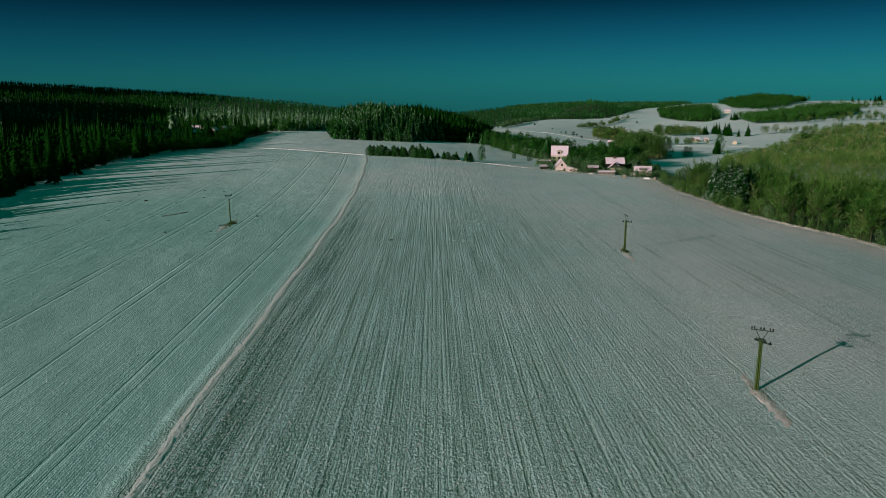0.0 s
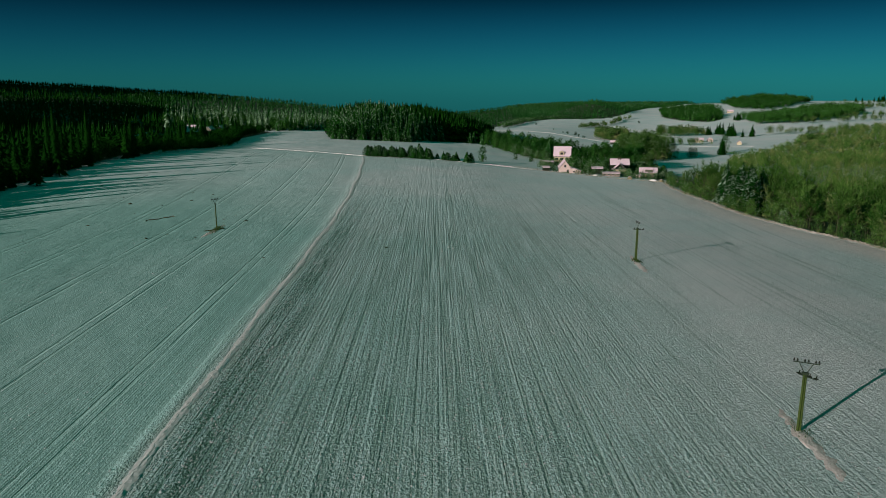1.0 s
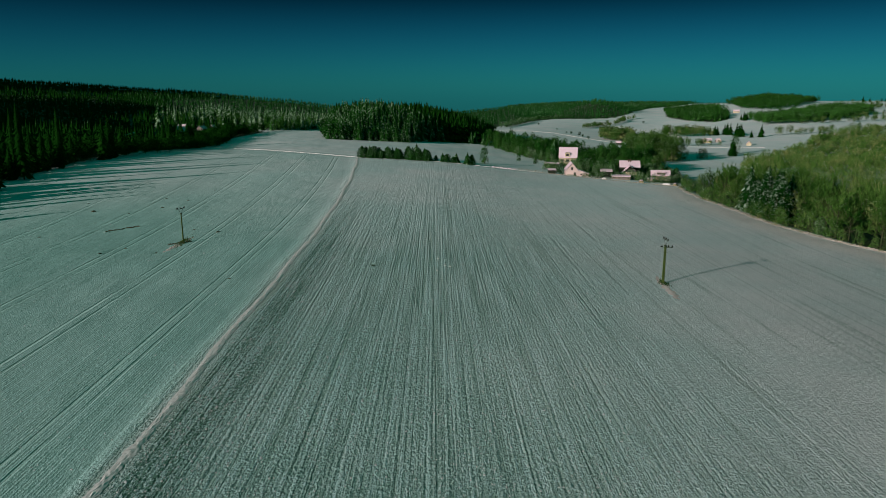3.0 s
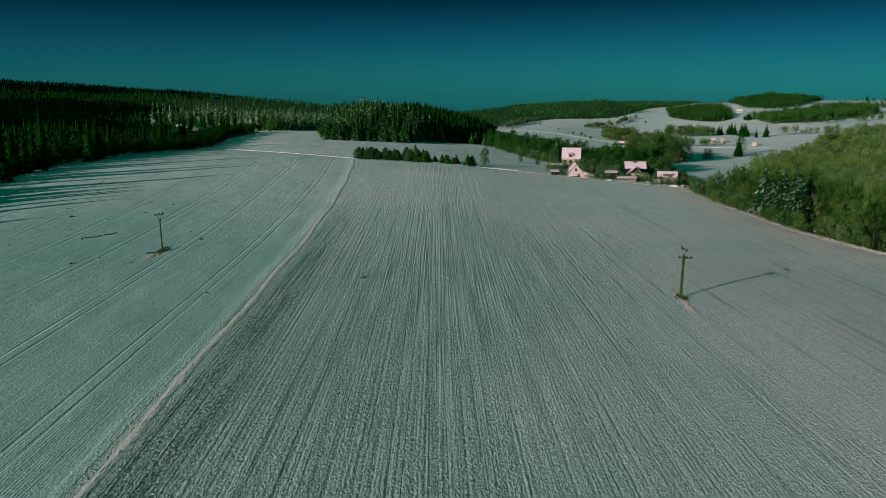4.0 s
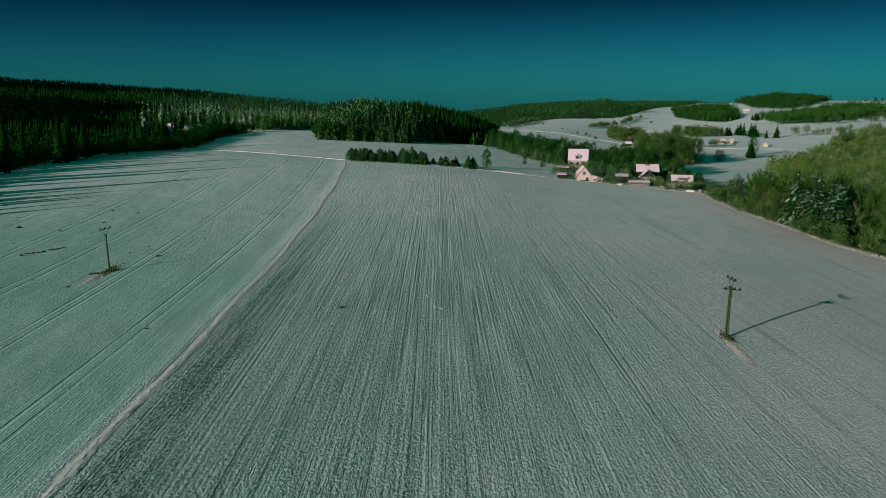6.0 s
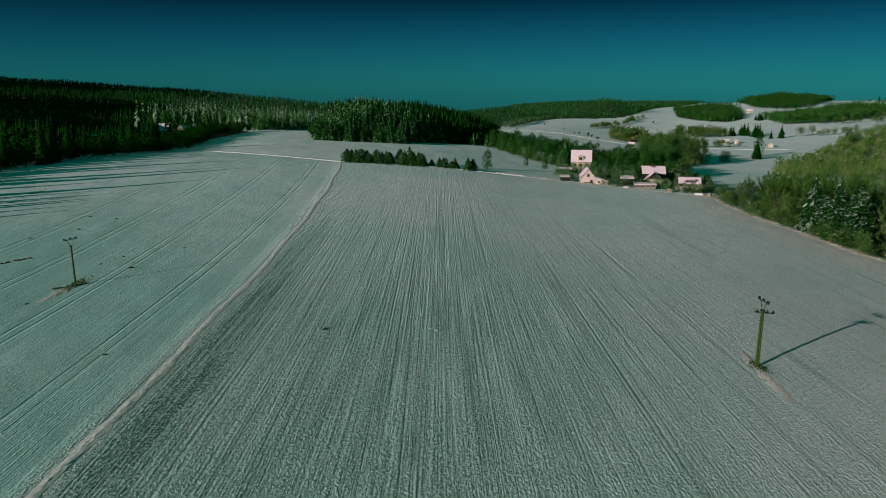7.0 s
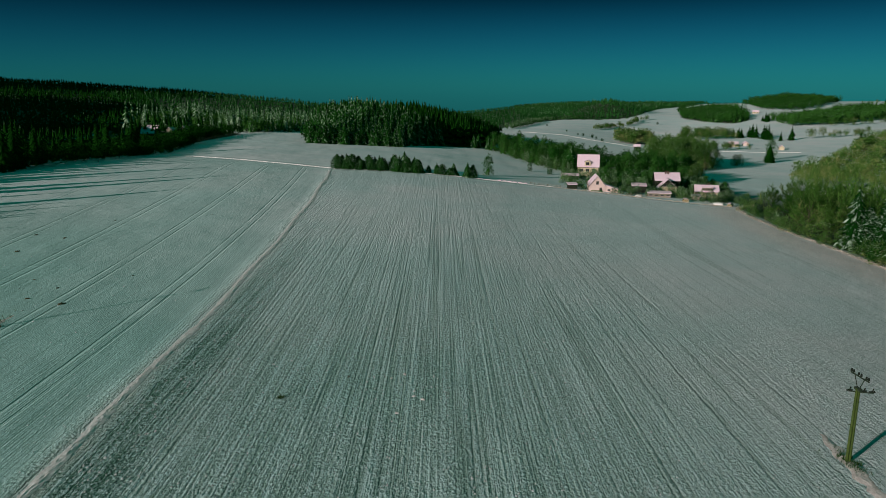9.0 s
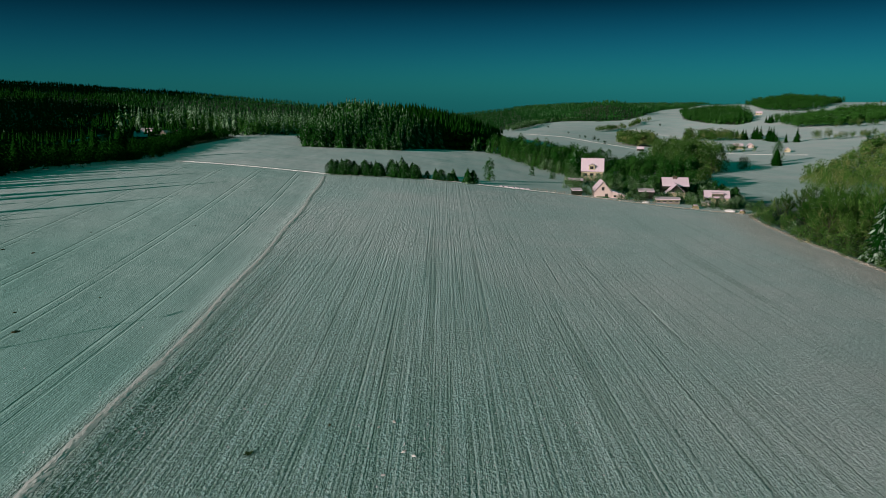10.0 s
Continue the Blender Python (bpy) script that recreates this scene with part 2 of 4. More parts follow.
def land(x, y):
    """Height of the ground, for arrays or numbers."""
    x, y = np.asarray(x, float), np.asarray(y, float)
    u = np.clip((x / np.maximum(y, 230) - U0) / (U1 - U0), 0, 0.9999) * (NU - 1)
    s = np.clip((np.log(np.clip(y, 0, 4500) + 200) - S0) / (S1 - S0), 0, 0.9999) * (NS - 1)
    i, j = u.astype(int), s.astype(int)
    a, b = u - i, s - j
    z = (LANDG[i, j] * (1 - a) + LANDG[i + 1, j] * a) * (1 - b) + (LANDG[i, j + 1] * (1 - a) + LANDG[i + 1, j + 1] * a) * b
    for ph, turn, k in WAVES:
        z = z + 0.10 / (k * 40) * np.sin(ph + k * (x * math.cos(turn) + y * math.sin(turn)))
    # unseen hill added out of view to the left, to shade the near wood
    z = z + 105 * np.exp(-((x + 530) / 165) ** 2 - ((y - 60) / 330) ** 2)
    # unseen hills added beyond the wood on the sunward side, to keep it shaded
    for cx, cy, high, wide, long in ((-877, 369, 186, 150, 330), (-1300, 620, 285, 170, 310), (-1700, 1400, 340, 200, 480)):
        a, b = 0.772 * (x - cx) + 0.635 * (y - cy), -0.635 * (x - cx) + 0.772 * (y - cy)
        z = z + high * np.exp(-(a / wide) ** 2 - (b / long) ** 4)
    z = z + 9 * np.exp(-((x - 810) / 90) ** 2 - ((y - 1760) / 110) ** 2)
    # the field climbs a little towards its shaded edge
    z = z + 3.6 * step(-x, 78, 185) * step(y, 230, 330) * step(y, 540, 440)
    ravine = np.clip((x - field_r(y) - 3) / 44, 0, 1) * np.clip((520 - y) / 120, 0, 1)
    z = z + 27 * np.exp(-((x - 385) / 80) ** 2 - ((y - 1790) / 120) ** 2)
    return z - 5.0 * ravine


def part(name, bm, material, parent=None, label=""):
    """Links a bmesh as one mesh object, under its thing if given."""
    me = bpy.data.meshes.new(name)
    bm.to_mesh(me)
    bm.free()
    me.materials.append(material)
    ob = new(name, me)
    if parent:
        ob.parent = parent
    if label:
        ob["label"] = label
    return ob


def mesh_ob(name, verts, faces, material, parent=None):
    me = bpy.data.meshes.new(name)
    me.from_pydata([tuple(v) for v in verts], [], faces)
    me.materials.append(material)
    ob = new(name, me)
    if parent:
        ob.parent = parent
    return ob


def tri_mesh(name, verts, tris, material, parent=None):
    """A mesh of triangles from arrays."""
    me = bpy.data.meshes.new(name)
    verts, tris = np.asarray(verts, np.float32), np.asarray(tris, np.int32)
    me.vertices.add(len(verts))
    me.vertices.foreach_set("co", verts.ravel())
    me.loops.add(tris.size)
    me.loops.foreach_set("vertex_index", tris.ravel())
    me.polygons.add(len(tris))
    me.polygons.foreach_set("loop_start", np.arange(0, tris.size, 3, dtype=np.int32))
    me.update(calc_edges=True)
    me.materials.append(material)
    ob = new(name, me)
    if parent:
        ob.parent = parent
    return ob


def box(bm, x0, x1, y0, y1, z0, z1, bevel=0.0):
    made = bmesh.ops.create_cube(bm, size=1)
    bmesh.ops.transform(bm, matrix=Matrix.Translation(((x0 + x1) / 2, (y0 + y1) / 2, (z0 + z1) / 2)) @ Matrix.Diagonal((x1 - x0, y1 - y0, z1 - z0, 1)), verts=made["verts"])
    if bevel:
        edges = list({e for v in made["verts"] for e in v.link_edges})
        bmesh.ops.bevel(bm, geom=edges, offset=bevel, segments=1, affect="EDGES")
    return bm


def tube(bm, a, b, ra, rb, sides=8):
    a, b = Vector(a), Vector(b)
    d = b - a
    m = Matrix.Translation((a + b) / 2) @ d.to_track_quat("Z", "Y").to_matrix().to_4x4()
    bmesh.ops.create_cone(bm, cap_ends=True, segments=sides, radius1=ra, radius2=rb, depth=d.length, matrix=m)
    return bm


def empty(name, m, label, category, group="", kind=""):
    ob = new(name)
    ob.empty_display_size = 0.5
    ob.matrix_world = m
    return tagged(ob, label, category, group, kind)


# ---- where the woods stand ----
WOOD = [(-88, 634), (-60, 642), (-22, 650), (-12, 690), (46, 738), (78, 905), (-60, 960), (-108, 900), (-100, 700)]
AHEAD = [(-60, 960), (30, 905), (60, 1000), (140, 1480), (250, 1600), (420, 2600), (300, 3300), (-900, 3300), (-700, 1600), (-260, 900)]
LEFT_FAR = [(-160, 760), (-260, 900), (-600, 1600), (-560, 2350), (-1750, 2450), (-1180, 1600), (-700, 900), (-420, 800), (-300, 800), (-280, 680), (-215, 690), (-200, 800)]
LEFT_MID = [(-300, 590), (-420, 800), (-300, 815), (-288, 690)]
LEFT_NEAR = [(-172, 545), (-300, 590), (-420, 800), (-700, 900), (-640, 700), (-400, 400), (-290, 240), (-240, 130), (-206, 130), (-205, 420), (-165, 520)]
HILL_R = [(215, 1640), (269, 1612), (325, 1578), (390, 1600), (455, 1690), (520, 1880), (640, 2180), (800, 2440), (1100, 3050), (300, 3100), (240, 2300)]
BLOCK = [(505, 1590), (511, 1500), (534, 1400), (575, 1430), (659, 1735), (650, 1830), (550, 1760)]


def within(spots, corners):
    """Which spots lie in the polygon."""
    x, y = spots[:, 0], spots[:, 1]
    hit = np.zeros(len(spots), bool)
    for (x0, y0), (x1, y1) in zip(corners, corners[1:] + corners[:1]):
        if y0 != y1:
            hit ^= ((y0 > y) != (y1 > y)) & (x < (x1 - x0) * (y - y0) / (y1 - y0) + x0)
    return hit


# ---- ground, one sheet ----
FIELD_L = -168.0


def field_end(x):
    """Where the ploughed field stops: it draws in towards the gardens."""
    x = np.asarray(x, float)
    return 446 + np.clip(-x - 40, 0, 90) * 0.5 - 34 * step(x, 55, 135)


def strip_x(y):
    return -32.3 - 9 * (np.clip(np.asarray(y, float) - 240, 0, 210) / 200) ** 2


def build_ground():
    far = np.exp(np.linspace(math.log(110), math.log(4700), 450)) - 70
    ys = np.concatenate((np.linspace(-4000, -300, 10), np.linspace(-250, 20, 14), far[far > 24]))
    core = np.linspace(-1, 1, 390)
    outer = 1 + np.concatenate((np.linspace(0.015, 0.5, 26), (0.65, 0.8, 1.0)))
    ss_ = np.concatenate((-outer[::-1], core, outer))
    half = np.maximum(75 + 0.62 * np.maximum(ys, 0), 75.0)
    X = np.where(np.abs(ss_)[None, :] <= 1, ss_[None, :] * half[:, None], np.sign(ss_)[None, :] * (half[:, None] + (4200 - half[:, None]) * (np.abs(ss_)[None, :] - 1)))
    Y = np.repeat(ys[:, None], len(ss_), 1)
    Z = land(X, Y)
    rng = np.random.default_rng(5)
    inside = step(X, FIELD_L, FIELD_L + 6) * step(X - field_r(Y), 0, -4) * step(Y - field_end(X), 1.5, -1.5) * step(Y, -200, -150)
    left = step(X - strip_x(Y), -1, -4)
    beside = step(X - strip_x(Y), 0.8, 2.4) * step(X - strip_x(Y), 10, 6) * step(Y, 330, 240)
    rough = inside * (1 - 0.55 * left) * (1 + 0.3 * beside) * (1 - 0.35 * step(Y, 200, 380))
    # the trodden strip between the two sowings, wheel tracks beside it
    strip = np.exp(-((X - strip_x(Y) - 0.4 * np.sin(Y * 0.11)) / 1.3) ** 2) * inside
    near = step(Y, 460, 200) * rough * (1 - strip)
    Z = Z + near * 0.045 * rng.standard_normal(Z.shape)
    nv, nu = Z.shape
    verts = np.stack((X, Y, Z), -1).reshape(-1, 3)
    i = np.arange(nv - 1)[:, None] * nu + np.arange(nu - 1)[None, :]
    quads = np.stack((i, i + 1, i + nu + 1, i + nu), -1).reshape(-1, 4).astype(np.int32)
    me = bpy.data.meshes.new("ground")
    me.vertices.add(len(verts))
    me.vertices.foreach_set("co", verts.astype(np.float32).ravel())
    me.loops.add(quads.size)
    me.loops.foreach_set("vertex_index", quads.ravel())
    me.polygons.add(len(quads))
    me.polygons.foreach_set("loop_start", np.arange(0, quads.size, 4, dtype=np.int32))
    me.update(calc_edges=True)
    me.polygons.foreach_set("use_smooth", np.ones(len(quads), bool))
    verge = 0.25 * strip + step(X - field_r(Y), -22, -4) * step(X - field_r(Y), 3, 0) * step(Y, 460, 440) * 0.9
    litter = step(X - field_r(Y), 2.5, 7) * step(Y, 520, 440) + step(X, FIELD_L - 2, FIELD_L - 12) * step(Y, 700, 560)
    flat = np.stack((X.ravel(), Y.ravel()), -1)
    under = np.zeros(len(flat))
    for corners in (WOOD, AHEAD, LEFT_FAR, LEFT_MID, LEFT_NEAR, HILL_R, BLOCK):
        under = np.maximum(under, within(flat, corners))
    under = np.maximum(under, within(flat, [(-300, 580), (-172, 540), (-165, 740), (-200, 800), (-290, 690)]))
    litter = np.maximum(litter, under.reshape(X.shape))
    yard = within(flat, [(90, 452), (112, 438), (140, 425), (165, 470), (165, 560), (106, 560)]).reshape(X.shape)
    litter = np.maximum(litter, 0.65 * yard)
    thin = np.clip(0.22 + 0.78 * step(X, 58, -22) + 0.25 * step(X - strip_x(Y), 0, -8) * step(Y, 330, 220) - 0.7 * step(Y, 200, 400) + 0.25 * np.sin(X * 0.045 + 1.2 * np.sin(Y * 0.012)) + 0.45 * beside, 0, 1.25)
    across = X - strip_x(Y)
    for name, v in (("thin", thin), ("across", across), ("plough", rough), ("verge", np.clip(verge, 0, 1)), ("litter", np.clip(litter, 0, 1))):
        a = me.attributes.new(name, "FLOAT", "POINT")
        a.data.foreach_set("value", v.astype(np.float32).ravel())
    me.materials.append(MAT["ground"])
    tagged(new("ground", me), "snow-covered ploughed field and hills reaching the horizon", "ground", "", "structure")


build_ground()


# ---- trees ----
def spruce_template(seed, layers, spikes, width=0.21):
    """A spruce one high: whorls of drooping boughs, each bough a ridged blade."""
    rng = random.Random(seed)
    v, f = [], []
    for k in range(layers):
        q = k / (layers - 1)
        z = 0.10 + 0.86 * q
        r = width * (1 - q) ** 0.85 * rng.uniform(0.85, 1.12) + 0.012
        for s in range(spikes):
            a = 6.283 * (s + rng.uniform(-0.35, 0.35)) / spikes + k * 0.7
            rr, w = r * rng.uniform(0.7, 1.2), 6.283 / spikes * 0.62
            drop = rr * rng.uniform(0.25, 0.7)
            c, sn = math.cos(a), math.sin(a)
            i = len(v)
            v.append((0, 0, z + rr * 0.35 + 0.02))
            v.append((rr * c, rr * sn, z - drop))
            for side in (-1, 1):
                v.append((0.62 * rr * math.cos(a + side * w), 0.62 * rr * math.sin(a + side * w), z - drop * 0.75))
            f += [(i, i + 2, i + 1), (i, i + 1, i + 3)]
    i = len(v)
    low, r = 1 - 1.25 / layers, width * 0.85 / layers
    v += [(0, 0, 1.0), (r, 0, low), (-0.6 * r, 0.8 * r, low), (-0.6 * r, -0.8 * r, low)]
    f += [(i, i + 1, i + 2), (i, i + 2, i + 3), (i, i + 3, i + 1)]
    return np.array(v), np.array(f)


def trunk_bm(h, r, top=0.9):
    bm = bmesh.new()
    tube(bm, (0, 0, -0.5), (0, 0, h * 0.45), r, r * 0.6, 7)
    tube(bm, (0, 0, h * 0.45), (0, 0, h * top), r * 0.6, r * 0.08, 6)
    return bm


def spruce(seed, h, width, layers=14, spikes=11, needles="spruce"):
    tree = empty("spruce_tree", Matrix(), "dark green spruce with snow on its drooping boughs", "tree")
    part("trunk", trunk_bm(h, h * 0.012, 0.95), MAT["bark"], tree)
    v, f = spruce_template(seed, layers, spikes, width)
    tri_mesh("crown", v * h, f, MAT[needles], tree)
    return tree


def blade(v, f, a, way, length, width, rng):
    """One thin twig: a long triangle."""
    side = way.cross(Vector((rng.gauss(0, 1), rng.gauss(0, 1), rng.gauss(0, 1)))).normalized() * width * 0.5
    i = len(v)
    v += [a - side, a + side, a + way * length]
    f.append((i, i + 1, i + 2))


def leafless(seed, h, spread, limbs, name="bare_tree", label="bare deciduous tree with frosted olive-brown twigs", low=0.16, mat="twig"):
    """A broad bare tree: trunk, limbs that fan out, branches along the limbs, frosted twigs along the branches."""
    rng = random.Random(seed)
    tree = empty(name, Matrix(), label, "tree")
    bm = bmesh.new()
    tube(bm, (0, 0, -0.6), (0, 0, h * 0.3), h * 0.017, h * 0.012, 7)
    tube(bm, (0, 0, h * 0.3), (0, 0, h * 0.55), h * 0.011, h * 0.004, 6)
    v, f = [], []
    for k in range(limbs):
        q = (k + 0.5) / limbs
        a = 2.4 * k + rng.uniform(-0.4, 0.4)
        root = Vector((0, 0, h * (low + 0.34 * q)))
        reach = spread * (1 - 0.62 * q ** 1.6) * rng.uniform(0.72, 1.1)
        rise = h * (0.17 + 0.24 * q) * rng.uniform(0.7, 1.25)
        tip = root + Vector((reach * math.cos(a), reach * math.sin(a), rise))
        bend = root + (tip - root) * 0.5 + Vector((0, 0, -0.06 * h * rng.uniform(0, 1)))
        tube(bm, root, bend, h * 0.007, h * 0.005, 5)
        tube(bm, bend, tip, h * 0.005, h * 0.0015, 4)
        for b in range(11):
            t = 0.22 + 0.78 * (b + rng.uniform(0, 1)) / 11
            p = root.lerp(bend, t * 2) if t < 0.5 else bend.lerp(tip, t * 2 - 1)
            out = (tip - root).normalized()
            way = (out * 0.75 + Vector((rng.gauss(0, 0.55), rng.gauss(0, 0.55), 0.35 + rng.gauss(0, 0.35)))).normalized()
            ln = h * 0.16 * rng.uniform(0.6, 1.25) * (1.15 - 0.4 * t)
            blade(v, f, p, way, ln, h * 0.008, rng)
            for w in range(13):
                u = 0.15 + 0.85 * (w + rng.uniform(0, 1)) / 13
                tw = (way * 0.8 + Vector((rng.gauss(0, 0.5), rng.gauss(0, 0.5), 0.22 + rng.gauss(0, 0.4)))).normalized()
                blade(v, f, p + way * ln * u, tw, h * 0.075 * rng.uniform(0.6, 1.4), h * 0.0085 * rng.uniform(0.7, 1.4), rng)
    part("trunk", bm, MAT["bark"], tree)
    tri_mesh("crown", np.array(v), f, MAT[mat], tree)
    return tree


def bush(seed, h, spread, sprays, name, label, mat, reach, category="bush", power=0.5, slim=1.0):
    """A dense plant that reaches the ground: thin sprays over an uneven mound."""
    rng = random.Random(seed)
    ob = empty(name, Matrix(), label, category)
    bm = bmesh.new()
    for k in range(5):
        a = 6.283 * k / 5 + rng.uniform(-0.4, 0.4)
        tip = Vector((spread * 0.5 * math.cos(a), spread * 0.5 * math.sin(a), h * rng.uniform(0.45, 0.85)))
        tube(bm, (0.05 * math.cos(a), 0.05 * math.sin(a), -0.4), tip, h * 0.014, h * 0.004, 5)
    part("stem", bm, MAT["bark"], ob)
    shift = Vector((rng.uniform(0, 50), rng.uniform(0, 50), 0))
    v, f = [], []
    for k in range(sprays):
        z, a = rng.uniform(0.02, 1) ** 0.9, rng.uniform(0, 6.283)
        lump = 1 + 0.95 * noise.noise(Vector((math.cos(a) * 1.3, math.sin(a) * 1.3, z * 2.2)) + shift)
        r = spread * (1 - z * z) ** power * lump * rng.uniform(0.6, 1.0)
        p = Vector((r * math.cos(a), r * math.sin(a), z * h * (0.85 + 0.2 * lump)))
        out = Vector((math.cos(a), math.sin(a), 0.2 + 1.1 * z)).normalized()
        for q in range(4):
            d = Vector((rng.gauss(0, 1), rng.gauss(0, 1), rng.gauss(0, 1)))
            face = (out + 0.42 * d).normalized()
            side = face.cross(Vector((rng.gauss(0, 1), rng.gauss(0, 1), rng.gauss(0, 1)))).normalized()
            way = face.cross(side) + 0.35 * out
            o = p + 0.3 * reach * d
            w, ln = slim * reach * rng.uniform(0.10, 0.24), reach * rng.uniform(0.5, 1.1)
            i = len(v)
            v += [o - side * w, o + side * w, o + way * ln]
            f.append((i, i + 1, i + 2))
    tri_mesh("crown", np.array(v), f, MAT[mat], ob)
    return ob


def plant(tree, x, y, size=1.0, turn=None, sink=0.2):
    turn = random.uniform(0, 360) if turn is None else turn
    ob = copy_thing(tree, Matrix())
    s = size * random.uniform(0.94, 1.06)
    ob.matrix_world = Matrix.LocRotScale((x, y, float(land(x, y)) - sink), Euler((0, 0, radians(turn))), (s, s, s * random.uniform(0.95, 1.08)))
    return ob


def place_first(tree, x, y, size=1.0):
    tree.matrix_world = Matrix.LocRotScale((x, y, float(land(x, y)) - 0.2), None, (size, size, size))


def forest(name, label, spots, templates, hmin, hmax, material, size=None):
    """Many trees as one object: spots is an array of x, y."""
    rng = np.random.default_rng(len(spots))
    vs, fs, at = [], [], 0
    z = land(spots[:, 0], spots[:, 1])
    kind = rng.integers(0, len(templates), len(spots))
    for k, (tv, tf) in enumerate(templates):
        sel = np.where(kind == k)[0]
        if not len(sel):
            continue
        a, h = rng.uniform(0, 6.283, len(sel)), rng.uniform(hmin, hmax, len(sel))
        h = h * (0.92 + 0.16 * np.sin(spots[sel, 0] * 0.021 + 1) * np.sin(spots[sel, 1] * 0.017) + 0.08 * np.sin(spots[sel, 0] * 0.07 + spots[sel, 1] * 0.05))
        if size is not None:
            h = h * size[sel]
        w = h * rng.uniform(0.85, 1.2, len(sel))
        c, s = np.cos(a), np.sin(a)
        x = (tv[None, :, 0] * c[:, None] - tv[None, :, 1] * s[:, None]) * w[:, None] + spots[sel, 0][:, None]
        y = (tv[None, :, 0] * s[:, None] + tv[None, :, 1] * c[:, None]) * w[:, None] + spots[sel, 1][:, None]
        zz = tv[None, :, 2] * h[:, None] + z[sel][:, None] - 0.3
        vs.append(np.stack((x, y, zz), -1).reshape(-1, 3))
        fs.append((tf[None] + (at + np.arange(len(sel)) * len(tv))[:, None, None]).reshape(-1, 3))
        at += len(sel) * len(tv)
    ob = tri_mesh(name, np.concatenate(vs), np.concatenate(fs), material)
    return tagged(ob, label, "forest", "", "stuff")


def spots_in(corners, gap, seed, thin=None):
    rng = np.random.default_rng(seed)
    xs, ys = [c[0] for c in corners], [c[1] for c in corners]
    gx, gy = np.meshgrid(np.arange(min(xs), max(xs), gap), np.arange(min(ys), max(ys), gap))
    p = np.stack((gx.ravel(), gy.ravel()), -1) + rng.uniform(-0.45, 0.45, (gx.size, 2)) * gap
    return p[within(p, corners)]


tiny_kinds = [spruce_template(140 + k, 3, 5, 0.30) for k in range(6)]
far_kinds = [spruce_template(k, 5, 5, 0.25) for k in range(6)]
broad_kinds = [spruce_template(320 + k, 9, 9, 0.30) for k in range(4)]
mid_kinds = [spruce_template(20 + k, 9, 8, 0.22) for k in range(5)]


def round_template(seed, n=60, wide=0.13, long=0.2):
    """A far leafless crown: a ragged clump of small blades."""
    rng = random.Random(seed)
    v, f = [], []
    for k in range(n):
        d = Vector((rng.gauss(0, 1), rng.gauss(0, 1), rng.gauss(0, 1))).normalized()
        k2 = rng.uniform(0.25, 1.05)
        p = Vector((d.x * 0.36 * k2, d.y * 0.36 * k2, 0.53 + d.z * 0.44 * k2))
        face = (d + 0.45 * Vector((rng.gauss(0, 1), rng.gauss(0, 1), rng.gauss(0, 1)))).normalized()
        side = face.cross(Vector((rng.gauss(0, 1), rng.gauss(0, 1), rng.gauss(0, 1)))).normalized()
        tip = face.cross(side)
        i = len(v)
        v += [p - side * wide, p + side * wide, p + tip * long + d * 0.3 * long]
        f.append((i, i + 1, i + 2))
    return np.array(v), np.array(f)


bushy_kinds = [round_template(30 + k, 150, 0.036, 0.12) for k in range(6)]


def twiggy_template(seed, n=340):
    """A leafless crown seen from nearby: thin twigs that fan out from a low fork."""
    rng = random.Random(seed)
    v, f = [], []
    for k in range(n):
        d = Vector((rng.gauss(0, 1), rng.gauss(0, 1), rng.gauss(0.25, 0.8))).normalized()
        k2 = rng.uniform(0.5, 1.0)
        p = Vector((d.x * 0.33 * k2, d.y * 0.33 * k2, 0.5 + d.z * 0.42 * k2))
        way = (p - Vector((0, 0, 0.15))).normalized() + 0.35 * Vector((rng.gauss(0, 1), rng.gauss(0, 1), rng.gauss(0.4, 1)))
        blade(v, f, p, way.normalized(), rng.uniform(0.07, 0.15), 0.011 * rng.uniform(0.7, 1.5), rng)
    return np.array(v), np.array(f)


twiggy_kinds = [twiggy_template(230 + k) for k in range(5)]

# ---- the woods ----
# spruce block behind the second field
def from_line(p, line):
    """How far each spot lies from a line of points."""
    best = np.full(len(p), 1e9)
    for a, b in zip(line, line[1:]):
        a, b = np.array(a, float), np.array(b, float)
        t = np.clip(((p - a) @ (b - a)) / ((b - a) @ (b - a)), 0, 1)
        best = np.minimum(best, np.hypot(*(p - a - t[:, None] * (b - a)).T))
    return best


p = spots_in(WOOD, 4.3, 1)
deep_in = from_line(p, [WOOD[8], WOOD[0], WOOD[1], WOOD[2]])
side_in = from_line(p, WOOD[2:6])
size = 0.54 + 0.6 * step(deep_in, 0, 46) - 0.12 * step(side_in, 40, 0)
size = size * np.interp(p[:, 0], (-100, -70, -20, 20, 70), (1.0, 1.04, 0.98, 0.82, 0.55))
rim = deep_in < 5
forest("spruce_wood", "dense dark spruce wood with snow on the boughs", p[deep_in > 70], far_kinds, 25, 32, MAT["shade_dark_spruce"], size[deep_in > 70])
near = ~rim & (deep_in <= 70)
forest("spruce_wood_front", "front ranks of a dense snowy spruce wood", p[near], mid_kinds, 23, 33, MAT["spruce"], size[near])
fill = p[deep_in < 13]
forest("wood_edge", "lower snowy boughs along the front of a spruce wood", fill - (0.5, 0.5), bushy_kinds, 8, 15, MAT["spruce"])
front_kinds = [spruce(200 + k, 14, 0.30, 13, 11) for k in range(3)]
for k, (x, y) in enumerate(p[rim]):
    if k < 3:
        place_first(front_kinds[k], x, y)
    else:
        plant(front_kinds[k % 3], x, y, random.uniform(0.75, 1.15))
